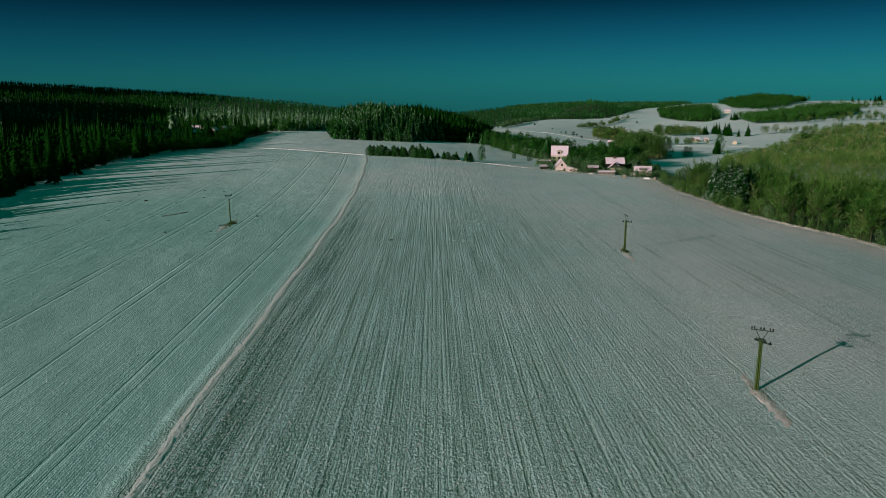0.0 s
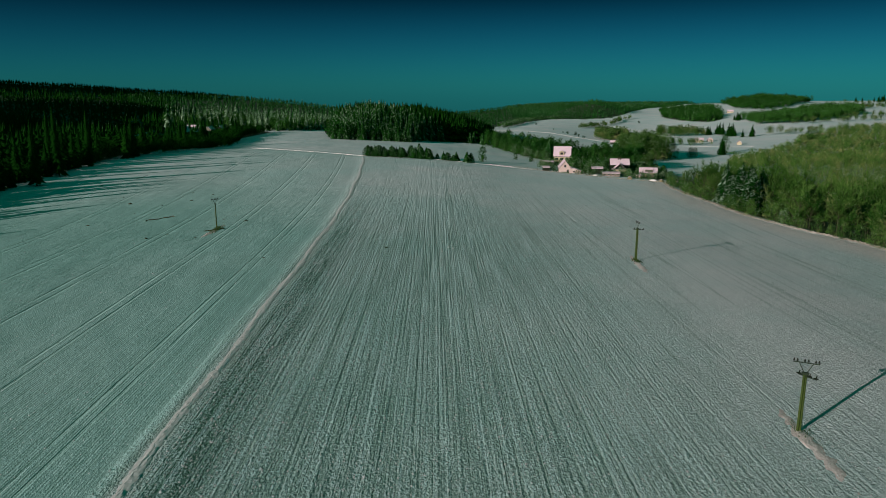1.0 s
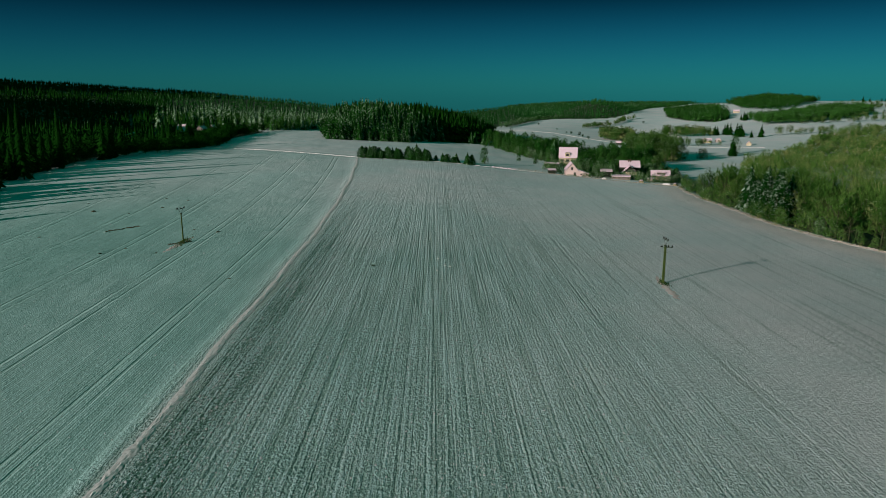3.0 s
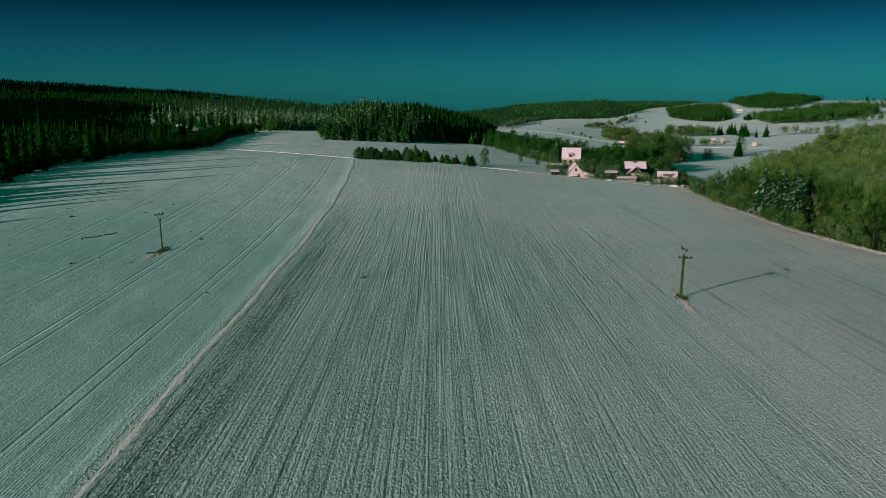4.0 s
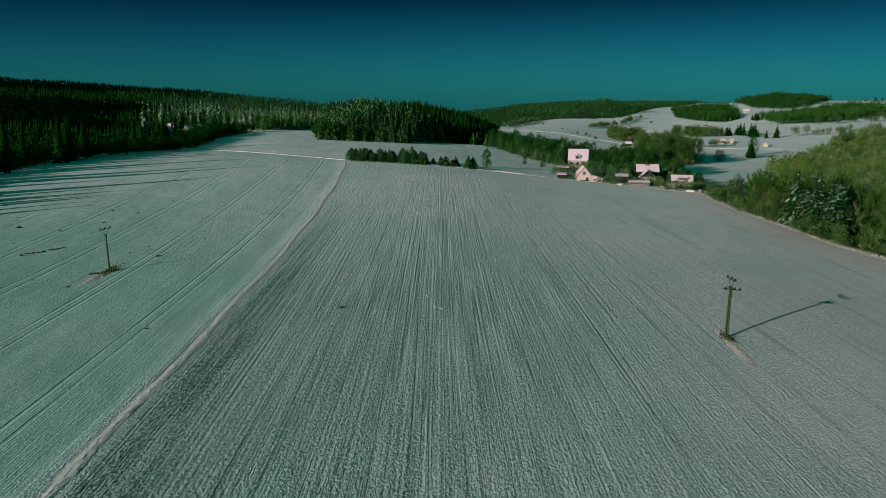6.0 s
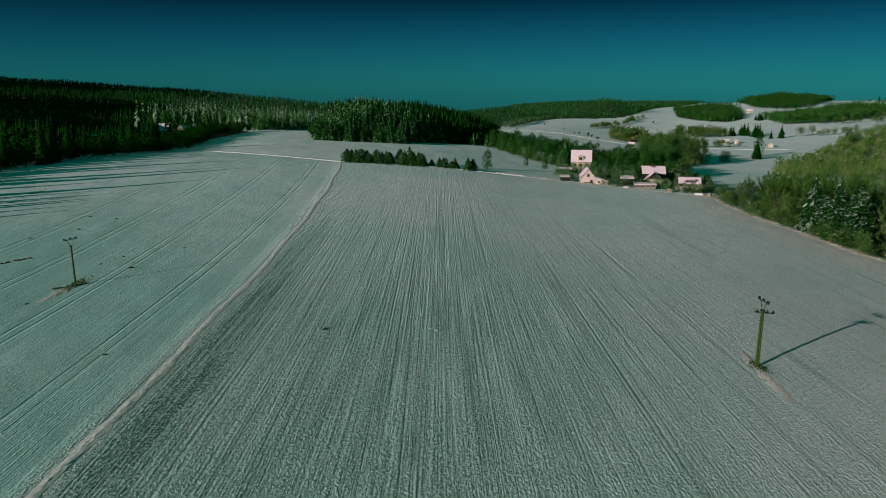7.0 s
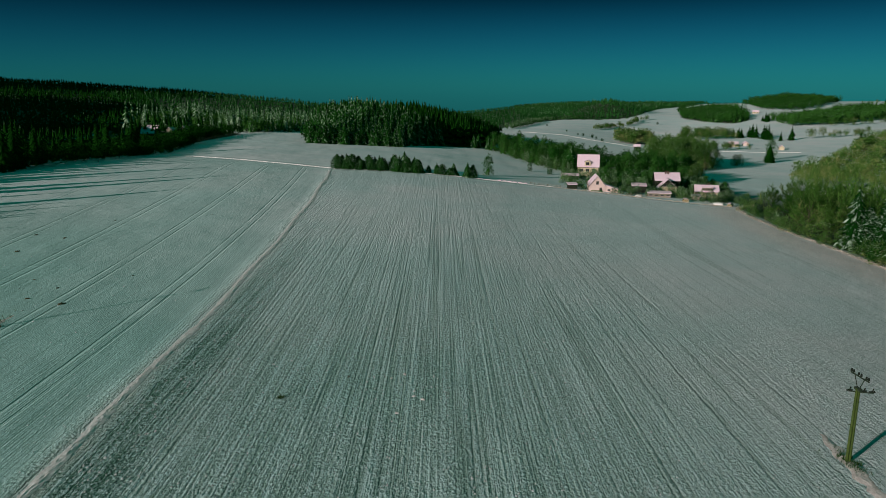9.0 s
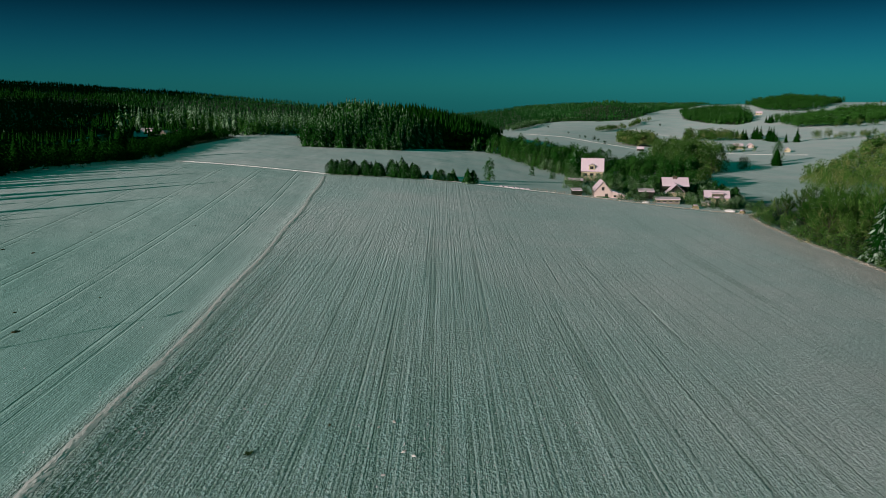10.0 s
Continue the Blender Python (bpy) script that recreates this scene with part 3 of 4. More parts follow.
forest("valley_forest", "dark spruce forest on the low hills far ahead", spots_in(AHEAD, 19.0, 2), tiny_kinds, 10, 17, MAT["hill_spruce"])
forest("hill_forest", "dark spruce forest covering a hillside", spots_in(LEFT_FAR, 14.0, 3), tiny_kinds, 10, 18, MAT["shade_dark_spruce"])
forest("low_wood", "low dark wood behind a shaded field edge", spots_in(LEFT_MID, 8.0, 34), far_kinds, 10, 15, MAT["shade_dark_spruce"])
forest("shaded_wood", "shaded dense spruce wood beside the field", spots_in(LEFT_NEAR, 7.5, 4), far_kinds, 13, 20, MAT["shade_dark_spruce"])
forest("ridge_forest", "dark spruce forest along a far ridge", spots_in(HILL_R, 10.0, 6), tiny_kinds, 9, 17, MAT["hill_spruce"])
forest("spruce_copse", "dark spruce copse between snowy fields", spots_in(BLOCK, 8.5, 7), far_kinds + bushy_kinds[:4], 11, 23, MAT["copse"])
HILLTOP = [(687, 1640), (711, 1560), (790, 1600), (868, 1700), (960, 1830), (900, 1900), (740, 1860)]
forest("hilltop_wood", "frosted leafless wood on a rounded hilltop", spots_in(HILLTOP, 9.5, 8), bushy_kinds, 10, 22, MAT["copse"])
SLOPE = [(588, 1384), (550, 1225), (609, 1205), (702, 1260), (800, 1340), (850, 1480), (740, 1440)]
forest("slope_wood", "frosted olive leafless wood on a slope", spots_in(SLOPE, 9.0, 9), bushy_kinds, 10, 22, MAT["copse"])


def row(x0, y0, x1, y1, gap, wide, seed):
    rng = np.random.default_rng(seed)
    n = int(math.hypot(x1 - x0, y1 - y0) / gap)
    t = (np.arange(n) + rng.uniform(-0.4, 0.4, n)) / max(n, 1)
    return np.stack((x0 + (x1 - x0) * t + rng.uniform(-wide, wide, n), y0 + (y1 - y0) * t + rng.uniform(-wide, wide, n)), -1)


# hedgerows and copses in the valley
rows_far = np.concatenate((row(268, 1320, 335, 1420, 4, 8, 1), row(335, 1420, 425, 1590, 7, 8, 2), row(270, 905, 345, 895, 5, 8, 3),
                           row(720, 1420, 1000, 1560, 6, 16, 4), row(980, 1700, 1250, 1500, 9, 30, 5), row(600, 1200, 760, 1150, 6, 18, 6),
                           row(480, 1010, 640, 1000, 6, 14, 13), row(700, 1300, 900, 1250, 6, 25, 14)))
forest("hedgerow", "leafless frosted hedgerows between snowy fields", rows_far, bushy_kinds, 8, 14, MAT["twig"])
fringe = np.concatenate((row(113, 1251, 157, 1377, 3.5, 8, 41), row(157, 1377, 221, 1610, 3.5, 10, 42), row(221, 1610, 300, 1600, 4, 10, 43)))
forest("frosted_hedge", "white-frosted trees along the foot of a far wood", fringe, bushy_kinds, 7, 13, MAT["frost"])
dome = spots_in([(226, 1000), (236, 985), (262, 985), (275, 1010), (268, 1040), (236, 1040)], 5.0, 10)
forest("round_copse", "rounded leafless copse in a snowy valley", dome, bushy_kinds, 16, 22, MAT["twig"])
copse = np.concatenate((row(366, 1165, 402, 1080, 2.6, 9, 21), row(425, 815, 475, 855, 5, 10, 22)))
forest("leafless_copse", "tall leafless trees in rows between snowy fields", copse, bushy_kinds, 13, 20, MAT["twig"])
rest = np.concatenate((row(425, 1130, 438, 1000, 7, 13, 7), row(572, 1370, 590, 1395, 3.5, 7, 24), row(290, 728, 296, 742, 4, 2, 26), row(450, 860, 466, 884, 4, 5, 9),
                       row(1120, 1880, 1500, 1700, 9, 30, 11), row(560, 900, 640, 880, 7, 10, 15)))
forest("spruce_group", "groups of dark spruces in the valley", rest, broad_kinds, 12, 20, MAT["shade_dark_spruce"])

thicket = np.concatenate((spots_in([(-176, 120), (-172, 330), (-166, 405), (-150, 440), (-140, 500), (-150, 560), (-168, 640), (-190, 640), (-196, 420), (-205, 120)], 6.0, 31), spots_in([(-150, 560), (-168, 640), (-165, 740), (-185, 740), (-190, 640), (-170, 560)], 6.0, 32)))
forest("thicket", "dark shaded thicket along the edge of a field", thicket, bushy_kinds, 6, 13, MAT["shade_dark_spruce"])
edge = spots_in([(-300, 815), (-215, 812), (-162, 768), (-135, 800), (-108, 860), (-100, 960), (-300, 940)], 6.8, 33)
forest("frosted_edge", "frosted leafless trees at a forest edge", edge[::2], bushy_kinds, 11, 18, MAT["copse"])
forest("spruce_edge", "snow-dusted spruces at a forest edge", edge[1::2], mid_kinds, 17, 25, MAT["frosted_spruce"])
dots = np.array(((197, 1194), (199, 1079), (203, 1040), (190, 1350), (204, 984), (206, 1030), (196, 1100), (330, 1300), (352, 1392), (420, 1480)), float)
forest("lane_trees", "small trees dotted along a snowy lane", dots, bushy_kinds, 4, 8, MAT["shade_dark_spruce"])

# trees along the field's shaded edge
edge_kinds = [spruce(40, 28, 0.12, 26, 9, "shade_dark_spruce"), spruce(41, 16, 0.20, needles="shade_dark_spruce")]
place_first(edge_kinds[0], -172, 373)
place_first(edge_kinds[1], -178, 236)
for x, y in ((-175, 342), (-169, 337), (-165, 311), (-191, 273), (-193, 258), (-186, 268), (-188, 263), (-183, 279), (-190, 252), (-186, 246), (-184, 288)):
    plant(edge_kinds[0], x, y, random.uniform(0.96, 1.04))
for y in np.arange(150, 520, 8.0):
    plant(edge_kinds[1], -176 + random.uniform(-7, 6) + 0.12 * max(0, y - 380), y + random.uniform(-3, 3), random.uniform(0.75, 1.35))

# the leafless wood on the bank beside the field
bank_kinds = [leafless(60 + k, (16, 14, 17, 15)[k], (6.0, 5.6, 5.4, 6.4)[k], (13, 12, 14, 13)[k]) for k in range(4)]
verge_kinds = [bush(85 + k, 6, 3.0, 210, "frosted_shrub", "olive-brown leafless shrub with a little frost", "twig", 0.9, slim=0.4) for k in range(3)]
shrub_kinds = [bush(80 + k, 6, 3.0, 210, "frosted_shrub", "frosted leafless shrub with olive-brown twigs", "frost", 0.9, slim=0.4) for k in range(3)]
LADEN = ((129.5, 323, 1.1), (128.5, 297, 1.1), (132, 313, 1.1), (128, 306, 0.95), (135, 301, 1.05), (129, 316, 0.8), (150, 330, 1.0))
bank_spots = spots_in([(145, 190), (134, 246), (128, 300), (129, 360), (136, 400), (148, 428), (195, 450), (210, 300), (205, 180)], 9.0, 8)
bank_spots = [(x, y) for x, y in bank_spots if all(math.hypot(x - a, y - b) > 6.0 for a, b, _ in LADEN)]
for k, (x, y) in enumerate(bank_spots):
    if k < 4:
        place_first(bank_kinds[k], x, y)
    else:
        plant(bank_kinds[k % 4], x, y, random.uniform(0.6, 1.25) * (1 - 0.5 * float(step(y, 350, 395) * step(x - float(field_r(y)), 32, 8))))
for k, y in enumerate(np.arange(196, 408, 5.5)):
    x = float(field_r(y)) + 2.6 + random.uniform(-0.8, 2.0)
    if k < 3:
        place_first(verge_kinds[k], x, y)
    elif k % 9 == 4:
        plant(shrub_kinds[k % 3], x, y, random.uniform(0.5, 0.9))
    else:
        plant(verge_kinds[k % 3], x, y, random.uniform(0.5, 1.1))
bank_rest = np.concatenate((spots_in([(192, 440), (208, 500), (226, 560), (292, 660), (370, 760), (520, 960), (660, 1000), (330, 440), (225, 290), (205, 240)], 9.5, 11), spots_in([(142, 90), (142, 190), (205, 190), (200, 90)], 12.0, 21)))
close = bank_rest[:, 1] < 560
forest("leafless_wood", "frosted olive leafless wood filling a ravine", bank_rest[close], twiggy_kinds, 9, 19, MAT["twig"])
forest("leafless_wood", "frosted leafless wood at the far end of a ravine", bank_rest[~close], bushy_kinds, 6, 16, MAT["twig"])
for k in range(3):
    place_first(shrub_kinds[k], 88 + 7 * k, 441 - 1.5 * k, 0.5)
bank_spruces = [spruce(90, 18, 0.28, 17, 19, "laden_spruce"), bush(92, 15, 4.6, 850, "spruce_tree", "broad dark spruce laden with snow", "laden_spruce", 1.1, "tree", 0.8)]
for k, (x, y, h) in enumerate(LADEN):
    if k < 2:
        place_first(bank_spruces[k], x, y, h)
    else:
        plant(bank_spruces[k % 2], x, y, h)

# bushy conifers at the field's end
bush_kinds = [bush(120 + k, 6.4, (3.8, 3.4, 4.1)[k], 600, "conifer_bush", "bushy dark green conifer with snow on its twigs", "spruce", 0.8, "bush", (0.75, 0.9, 0.65)[k]) for k in range(3)]
hedge_kinds = [spruce(70 + k, 6.5, (0.48, 0.54)[k], 10, 17) for k in range(2)]
HEDGE = ((-39.7, 5.8), (-37.6, 5.4), (-35.4, 7.4), (-32.8, 6.2), (-30, 6.6), (-27.4, 5.6), (-24.9, 7.2), (-22.4, 7.0), (-20.1, 8.0), (-17.4, 6.6), (-13.2, 8.2), (-10.8, 7.8), (-8.4, 9.8), (-6.2, 8.0), (-3.8, 8.4), (-1.2, 6.6), (2.7, 4.4), (6.6, 6.2), (9.0, 6.2), (14.4, 6.8), (12.6, 4.2), (20.9, 7.8), (23.4, 6.2))
firsts = {0: bush_kinds[0], 1: bush_kinds[1], 3: bush_kinds[2], 2: hedge_kinds[0], 12: hedge_kinds[1]}
for k, (x, h) in enumerate(HEDGE):
    y = 449.5 - abs(x + 40) * 0.03 + (2.5 if k % 3 == 1 else 0)
    if k in firsts:
        place_first(firsts[k], x, y, h / 6.5)
    elif k % 2 or k in (8, 14):
        plant(hedge_kinds[k // 2 % 2], x, y, h / 7.2)
    else:
        plant(bush_kinds[k % 3], x, y, h / 8.2)
for k, (x, h) in enumerate(HEDGE[:16:2]):
    plant(bush_kinds[(k + 1) % 3], x + 1.3, 447.6 - abs(x + 40) * 0.03, h / 9.5)
# leafless belt down the far side of the second field
belt_kinds = [bush(100 + k, 13, 4.0, 400, "leafless_tree", "dense leafless tree with frosted olive twigs", "copse", 1.1, "tree", 0.4, 0.75) for k in range(3)]
tall_kinds = [spruce(170 + k, 9, (0.30, 0.36)[k], 13, 13) for k in range(2)]
place_first(tall_kinds[0], 48, 716, 1.3)
place_first(tall_kinds[1], 40, 728, 1.4)
belt = spots_in([(42, 720), (62, 650), (84, 560), (92, 545), (120, 600), (95, 680), (60, 740)], 8.5, 14)
for k, (x, y) in enumerate(belt):
    if k < 3:
        place_first(belt_kinds[k], x, y)
    elif k % 9 == 0:
        plant(tall_kinds[0], x, y, random.uniform(0.9, 1.2))
    else:
        plant(belt_kinds[k % 3], x, y, random.uniform(0.8, 1.15))
for x, y, h in ((36, 722, 1.3), (30, 735, 1.2), (88, 552, 1.9)):
    plant(tall_kinds[1], x, y, h)
plant(belt_kinds[1], 32, 470, 0.72)
for k, (x, y) in enumerate(spots_in([(58, 655), (80, 556), (84, 535), (93, 545), (90, 570), (68, 670)], 6.0, 41)):
    plant(shrub_kinds[k % 3] if k % 3 else belt_kinds[k % 2], x, y, random.uniform(0.7, 1.2) if k % 3 else random.uniform(0.5, 0.75))

# trees behind and between the houses
for k, (x, y) in enumerate(((96, 500), (101, 488), (92, 478), (97, 466), (106, 480), (109, 468), (108, 494), (112, 505), (120, 492), (128, 488), (136, 480), (128, 474), (140, 470), (146, 462), (104, 520), (116, 518), (128, 510), (138, 500))):
    plant(belt_kinds[k % 3], x, y, (0.62, 0.5, 0.75)[k % 3])
for k, (x, y) in enumerate(((86.5, 439.5), (90, 440.5), (93.5, 437), (97, 439), (112.5, 452), (111, 445), (114, 441), (118, 440), (122, 444), (127, 441), (130, 438), (134, 436), (138, 435), (141, 438), (128, 433), (134, 430), (118, 435), (99, 443), (75.5, 446), (73, 452), (140, 428), (143, 422))):
    plant(shrub_kinds[k % 3], x, y, (0.42, 0.5, 0.6)[k % 3] if y < 446 else 0.65)
garden = spots_in([(104, 560), (118, 535), (150, 520), (160, 560), (150, 600), (110, 590)], 7.5, 15)
for k, (x, y) in enumerate(garden):
    plant(belt_kinds[k % 3], x, y, random.uniform(0.7, 1.15))
big_kinds = [bush(150 + k, 15, 6.0, 520, "broad_tree", "broad leafless tree with tan frosted twigs", "twig", 1.4, "tree", 0.42, 0.5) for k in range(2)]
place_first(big_kinds[0], 186, 652, 1.3)
place_first(big_kinds[1], 200, 660, 1.3)
for k, (x, y) in enumerate(spots_in([(180, 640), (212, 645), (226, 690), (222, 745), (190, 740)], 9.0, 16)):
    plant(big_kinds[k % 2], x, y, random.uniform(0.95, 1.45))
for k, (x, y) in enumerate(spots_in([(144, 515), (158, 520), (170, 575), (166, 605), (150, 600)], 8.0, 26)):
    plant(big_kinds[k % 2], x, y, random.uniform(0.55, 0.9))
BUILT = ((95.5, 538, 9), (81, 447, 8), (88, 447, 7), (119.5, 464, 12), (133.5, 450, 8), (105.5, 437, 6.5), (101.5, 450, 6), (69.6, 448, 4), (113, 552, 5), (141, 560, 7), (123.5, 436, 3.5), (78, 500, 7))
yard = np.concatenate((spots_in([(84, 462), (150, 470), (150, 530), (104, 535), (84, 515)], 5.6, 17), spots_in([(90, 441), (106, 437), (126, 422), (142, 430), (150, 470), (96, 462)], 4.2, 18), spots_in([(66, 455), (76, 452), (86, 520), (92, 530), (80, 535)], 5.0, 19)))
yard = [(x, y) for x, y in yard if all(math.hypot(x - a, y - b) > r for a, b, r in BUILT)]
for k, (x, y) in enumerate(yard):
    low = y < 456 or x < 88
    mid = x < 108 and y < 532
    if k % 5 == 0 and not low and not mid:
        plant(bush_kinds[k % 3], x, y, random.uniform(0.6, 1.1))
    else:
        plant(shrub_kinds[k % 3], x, y, random.uniform(0.38, 0.75) if low else random.uniform(0.55, 1.0) if mid else random.uniform(0.6, 1.1))
for k, (x, y) in enumerate(((306, 760), (60, 530), (70, 520))):
    plant(belt_kinds[k % 3], x, y, (1.35, 0.4, 0.45)[k])
plant(big_kinds[0], 246, 691, 0.62)
plant(big_kinds[1], 252, 697, 0.5)


# ---- banks and trodden strips ----
def ridge(name, label, line, wide, high, lump, material, step_m=0.5):
    """A low uneven bank that follows a line of points on the ground."""
    pts = [Vector((x, y, 0)) for x, y in line]
    run = []
    for a, b in zip(pts, pts[1:]):
        n = max(1, int((b - a).length / step_m))
        run += [a + (b - a) * (i / n) for i in range(n)]
    run.append(pts[-1])
    rng = np.random.default_rng(len(run))
    prof = np.linspace(-1, 1, 9)
    v, f = [], []
    for i, c in enumerate(run):
        d = (run[min(i + 1, len(run) - 1)] - run[max(i - 1, 0)]).normalized()
        side = Vector((d.y, -d.x, 0))
        w = wide * (1 + 0.35 * noise.noise(c * 0.15) + 0.3 * noise.noise(c * 0.7))
        for k, q in enumerate(prof):
            p = c + side * (q * w + 0.06 * rng.standard_normal())
            z = float(land(p.x, p.y)) + 0.02 + high * (1 - q * q) * (1 + 0.4 * noise.noise(c * 0.4)) + lump * (1 - abs(q)) * rng.standard_normal()
            v.append((p.x, p.y, z))
    for i in range(len(run) - 1):
        for k in range(8):
            a = i * 9 + k
            f.append((a, a + 1, a + 10, a + 9))
    ob = mesh_ob(name, v, f, material)
    return tagged(ob, label, "bank", "", "structure")


MAT["crust"] = plain("crusted_snow_and_straw", (0.66, 0.58, 0.54), (0.90, 0.85, 0.84), 1.2, 0.85, 0, 0.08)
MAT["straw_snow"] = plain("straw_in_thin_snow", (0.70, 0.64, 0.61), (0.92, 0.88, 0.87), 2.2, 0.85, 0, 0.03)
MAT["verge"] = plain("dry_grass_verge", (0.30, 0.24, 0.17), (0.66, 0.57, 0.52), 0.9, 0.9, 0, 0.06)
ridge("path", "trodden strip of crusted snow between two sowings", [(float(strip_x(y)) + 0.3 * math.sin(y * 0.11), y) for y in range(-40, 446, 6)], 0.68, 0.08, 0.035, MAT["straw_snow"])
ridge("bank", "snow-crusted grass bank along a field lane", [(x, float(field_end(x)) + 1) for x in range(-124, 62, 5)], 0.5, 0.17, 0.09, MAT["crust"])
ridge("bank", "thin grassy bank below the gardens", [(x, float(field_end(x)) + 1) for x in range(61, 138, 4)], 0.6, 0.15, 0.1, MAT["verge"])
ridge("bank", "dry grass bank along the wood's edge", [(float(field_r(y)) + 1.2 + 0.6 * math.sin(y * 0.06), y) for y in range(-40, 418, 5)], 1.0, 0.28, 0.13, MAT["verge"])
LANES = (((70, 1126), (126, 1136), (174, 1090), (197, 1014), (219, 963), (238, 895)), ((338, 1487), (354, 1386), (388, 1275), (374, 1094)), ((303, 890), (333, 861), (372, 836)), ((572, 1230), (547, 1092), (518, 972)))
for line in LANES:
    ridge("lane", "snowy lane with a grass bank crossing the fields", line, 1.2, 0.4, 0.1, MAT["straw_snow"], 6.0)

# ---- power poles ----
def pole(x, y, h, twin, arm_turn, lower, grass, posts=0, crust="crust"):
    """Post or twin posts, a forked head with the crossarm, paired insulators, a lower bracket."""
    z = float(land(x, y))
    ob = empty("power_pole", Matrix.Translation((x, y, z)), "weathered wooden power line pole with a steel crossarm standing in snow", "power pole", "power poles across the field")
    top = h - 1.3
    for dx in ((-0.15, 0.15) if twin else (0,)):
        bm = bmesh.new()
        tube(bm, (dx, 0, -0.8), (dx * 0.8, 0, top), 0.21 if not twin else 0.165, 0.15 if not twin else 0.13, 14)
        part("post", bm, MAT["pole_wood"], ob).matrix_local = pose(0, 0, 0, 0, 0, posts)
    if twin:
        for zz in (1.6, 4.4, 7.0):
            part("bolt", tube(bmesh.new(), (-0.5, 0, zz), (0.5, 0, zz), 0.035, 0.035, 8), MAT["steel"], ob).matrix_local = pose(0, 0, 0, 0, 0, posts)
    rot = pose(0, 0, 0, 0, 0, arm_turn)

    def add(name, bm, material):
        part(name, bm, MAT[material], ob).matrix_local = rot

    add("collar", box(bmesh.new(), -0.42 if twin else -0.2, 0.42 if twin else 0.2, -0.2, 0.2, top - 0.25, top + 0.02, 0.02), "steel")
    add("crossarm", box(bmesh.new(), -1.45, 1.45, -0.06, 0.06, h - 0.12, h, 0.012), "steel")
    for s in (-1, 1):
        add("brace", tube(bmesh.new(), (s * 0.12, 0, top - 0.1), (s * 0.78, 0, h - 0.06), 0.05, 0.05, 6), "steel")
    for s in (-1.34, -1.0, -0.2, 0.2, 1.0, 1.34):
        bm = bmesh.new()
        tube(bm, (s, 0, h), (s, 0, h + 0.12), 0.03, 0.03, 6)
        tube(bm, (s, 0, h + 0.09), (s, 0, h + 0.20), 0.13, 0.11, 10)
        tube(bm, (s, 0, h + 0.20), (s, 0, h + 0.31), 0.11, 0.09, 10)
        tube(bm, (s, 0, h + 0.31), (s, 0, h + 0.38), 0.06, 0.08, 10)
        add("insulator", bm, "porcelain")
    if lower:
        rot = pose(0, 0, 0, 0, 0, lower)
        add("bracket", box(bmesh.new(), -0.9, 1.5, -0.05, 0.05, top - 0.5, top - 0.4, 0.01), "steel")
        for s in (-0.8, 0.55, 1.35):
            bm = bmesh.new()
            tube(bm, (s, 0, top - 0.4), (s + 0.1, 0, top + 0.05), 0.06, 0.08, 8)
            tube(bm, (s - 0.28, 0, top - 0.36), (s + 0.28, 0, top - 0.28), 0.11, 0.11, 8)
            add("disconnector", bm, "porcelain")
    # unploughed lens of crusted snow, and dry grass round the foot
    m = []
    for k in range(-34, 19):
        m.append((x + 0.03 * k + 0.15 * math.sin(k), y + k * 0.42))
    mound(m, 1.0, 0.14, MAT["pink_crust"])
    rng = random.Random(int(x * 7))
    v, f = [], []
    for k in range(grass):
        px, py = x + rng.gauss(0, 0.5), y + rng.gauss(-0.3, 1.6 if crust == "crust" else 3.0)
        pz = float(land(px, py)) + 0.1
        w, hh = rng.uniform(0.05, 0.12), rng.uniform(0.15, 0.5)
        tx, ty = rng.gauss(0, 0.2), rng.gauss(0, 0.2)
        i = len(v)
        v += [(px - w, py, pz - 0.15), (px + w, py + 0.05, pz - 0.15), (px + tx, py + ty, pz + hh)]
        f.append((i, i + 1, i + 2))
    tagged(tri_mesh("grass_tuft", np.array(v), f, MAT["sedge"]), "dark grass tufts round a power pole's foot", "grass", "", "stuff")
    return ob


def mound(line, wide, high, material):
    """A lens-shaped low mound along a line."""
    v, f = [], []
    rng = random.Random(len(line))
    for i, (x, y) in enumerate(line):
        q = math.sin(math.pi * (i + 0.3) / (len(line) - 0.4))
        for k in range(9):
            a = k / 4 - 1
            px = x + a * wide * (0.2 + 0.8 * q) * (1 + 0.5 * noise.noise(Vector((a * 1.5, y * 0.9, x))))
            v.append((px, y, float(land(px, y)) - 0.03 + high * q * (1 - a * a) * rng.uniform(0.7, 1.3)))
    for i in range(len(line) - 1):
        for k in range(8):
            a = i * 9 + k
            f.append((a, a + 1, a + 10, a + 9))
    tagged(mesh_ob("snow_mound", v, f, material), "low unploughed mound of crusted snow round a pole", "mound")


MAT["pink_crust"] = plain("crusted_snow_on_stubble", (0.66, 0.52, 0.48), (0.92, 0.80, 0.77), 2.6, 0.85, 0, 0.10)
MAT["sedge"] = plain("dark_grass", (0.018, 0.06, 0.010), (0.06, 0.11, 0.025), 2.0, 0.9, 0, 0.02)
pole(46.3, 95.6, 8.95, True, -26, -60, 50, 4)
pole(53.0, 191.2, 9.9, True, -85, -15, 140, 0)
pole(-66.5, 232.8, 9.4, False, 62, 0, 260, 0, "verge")


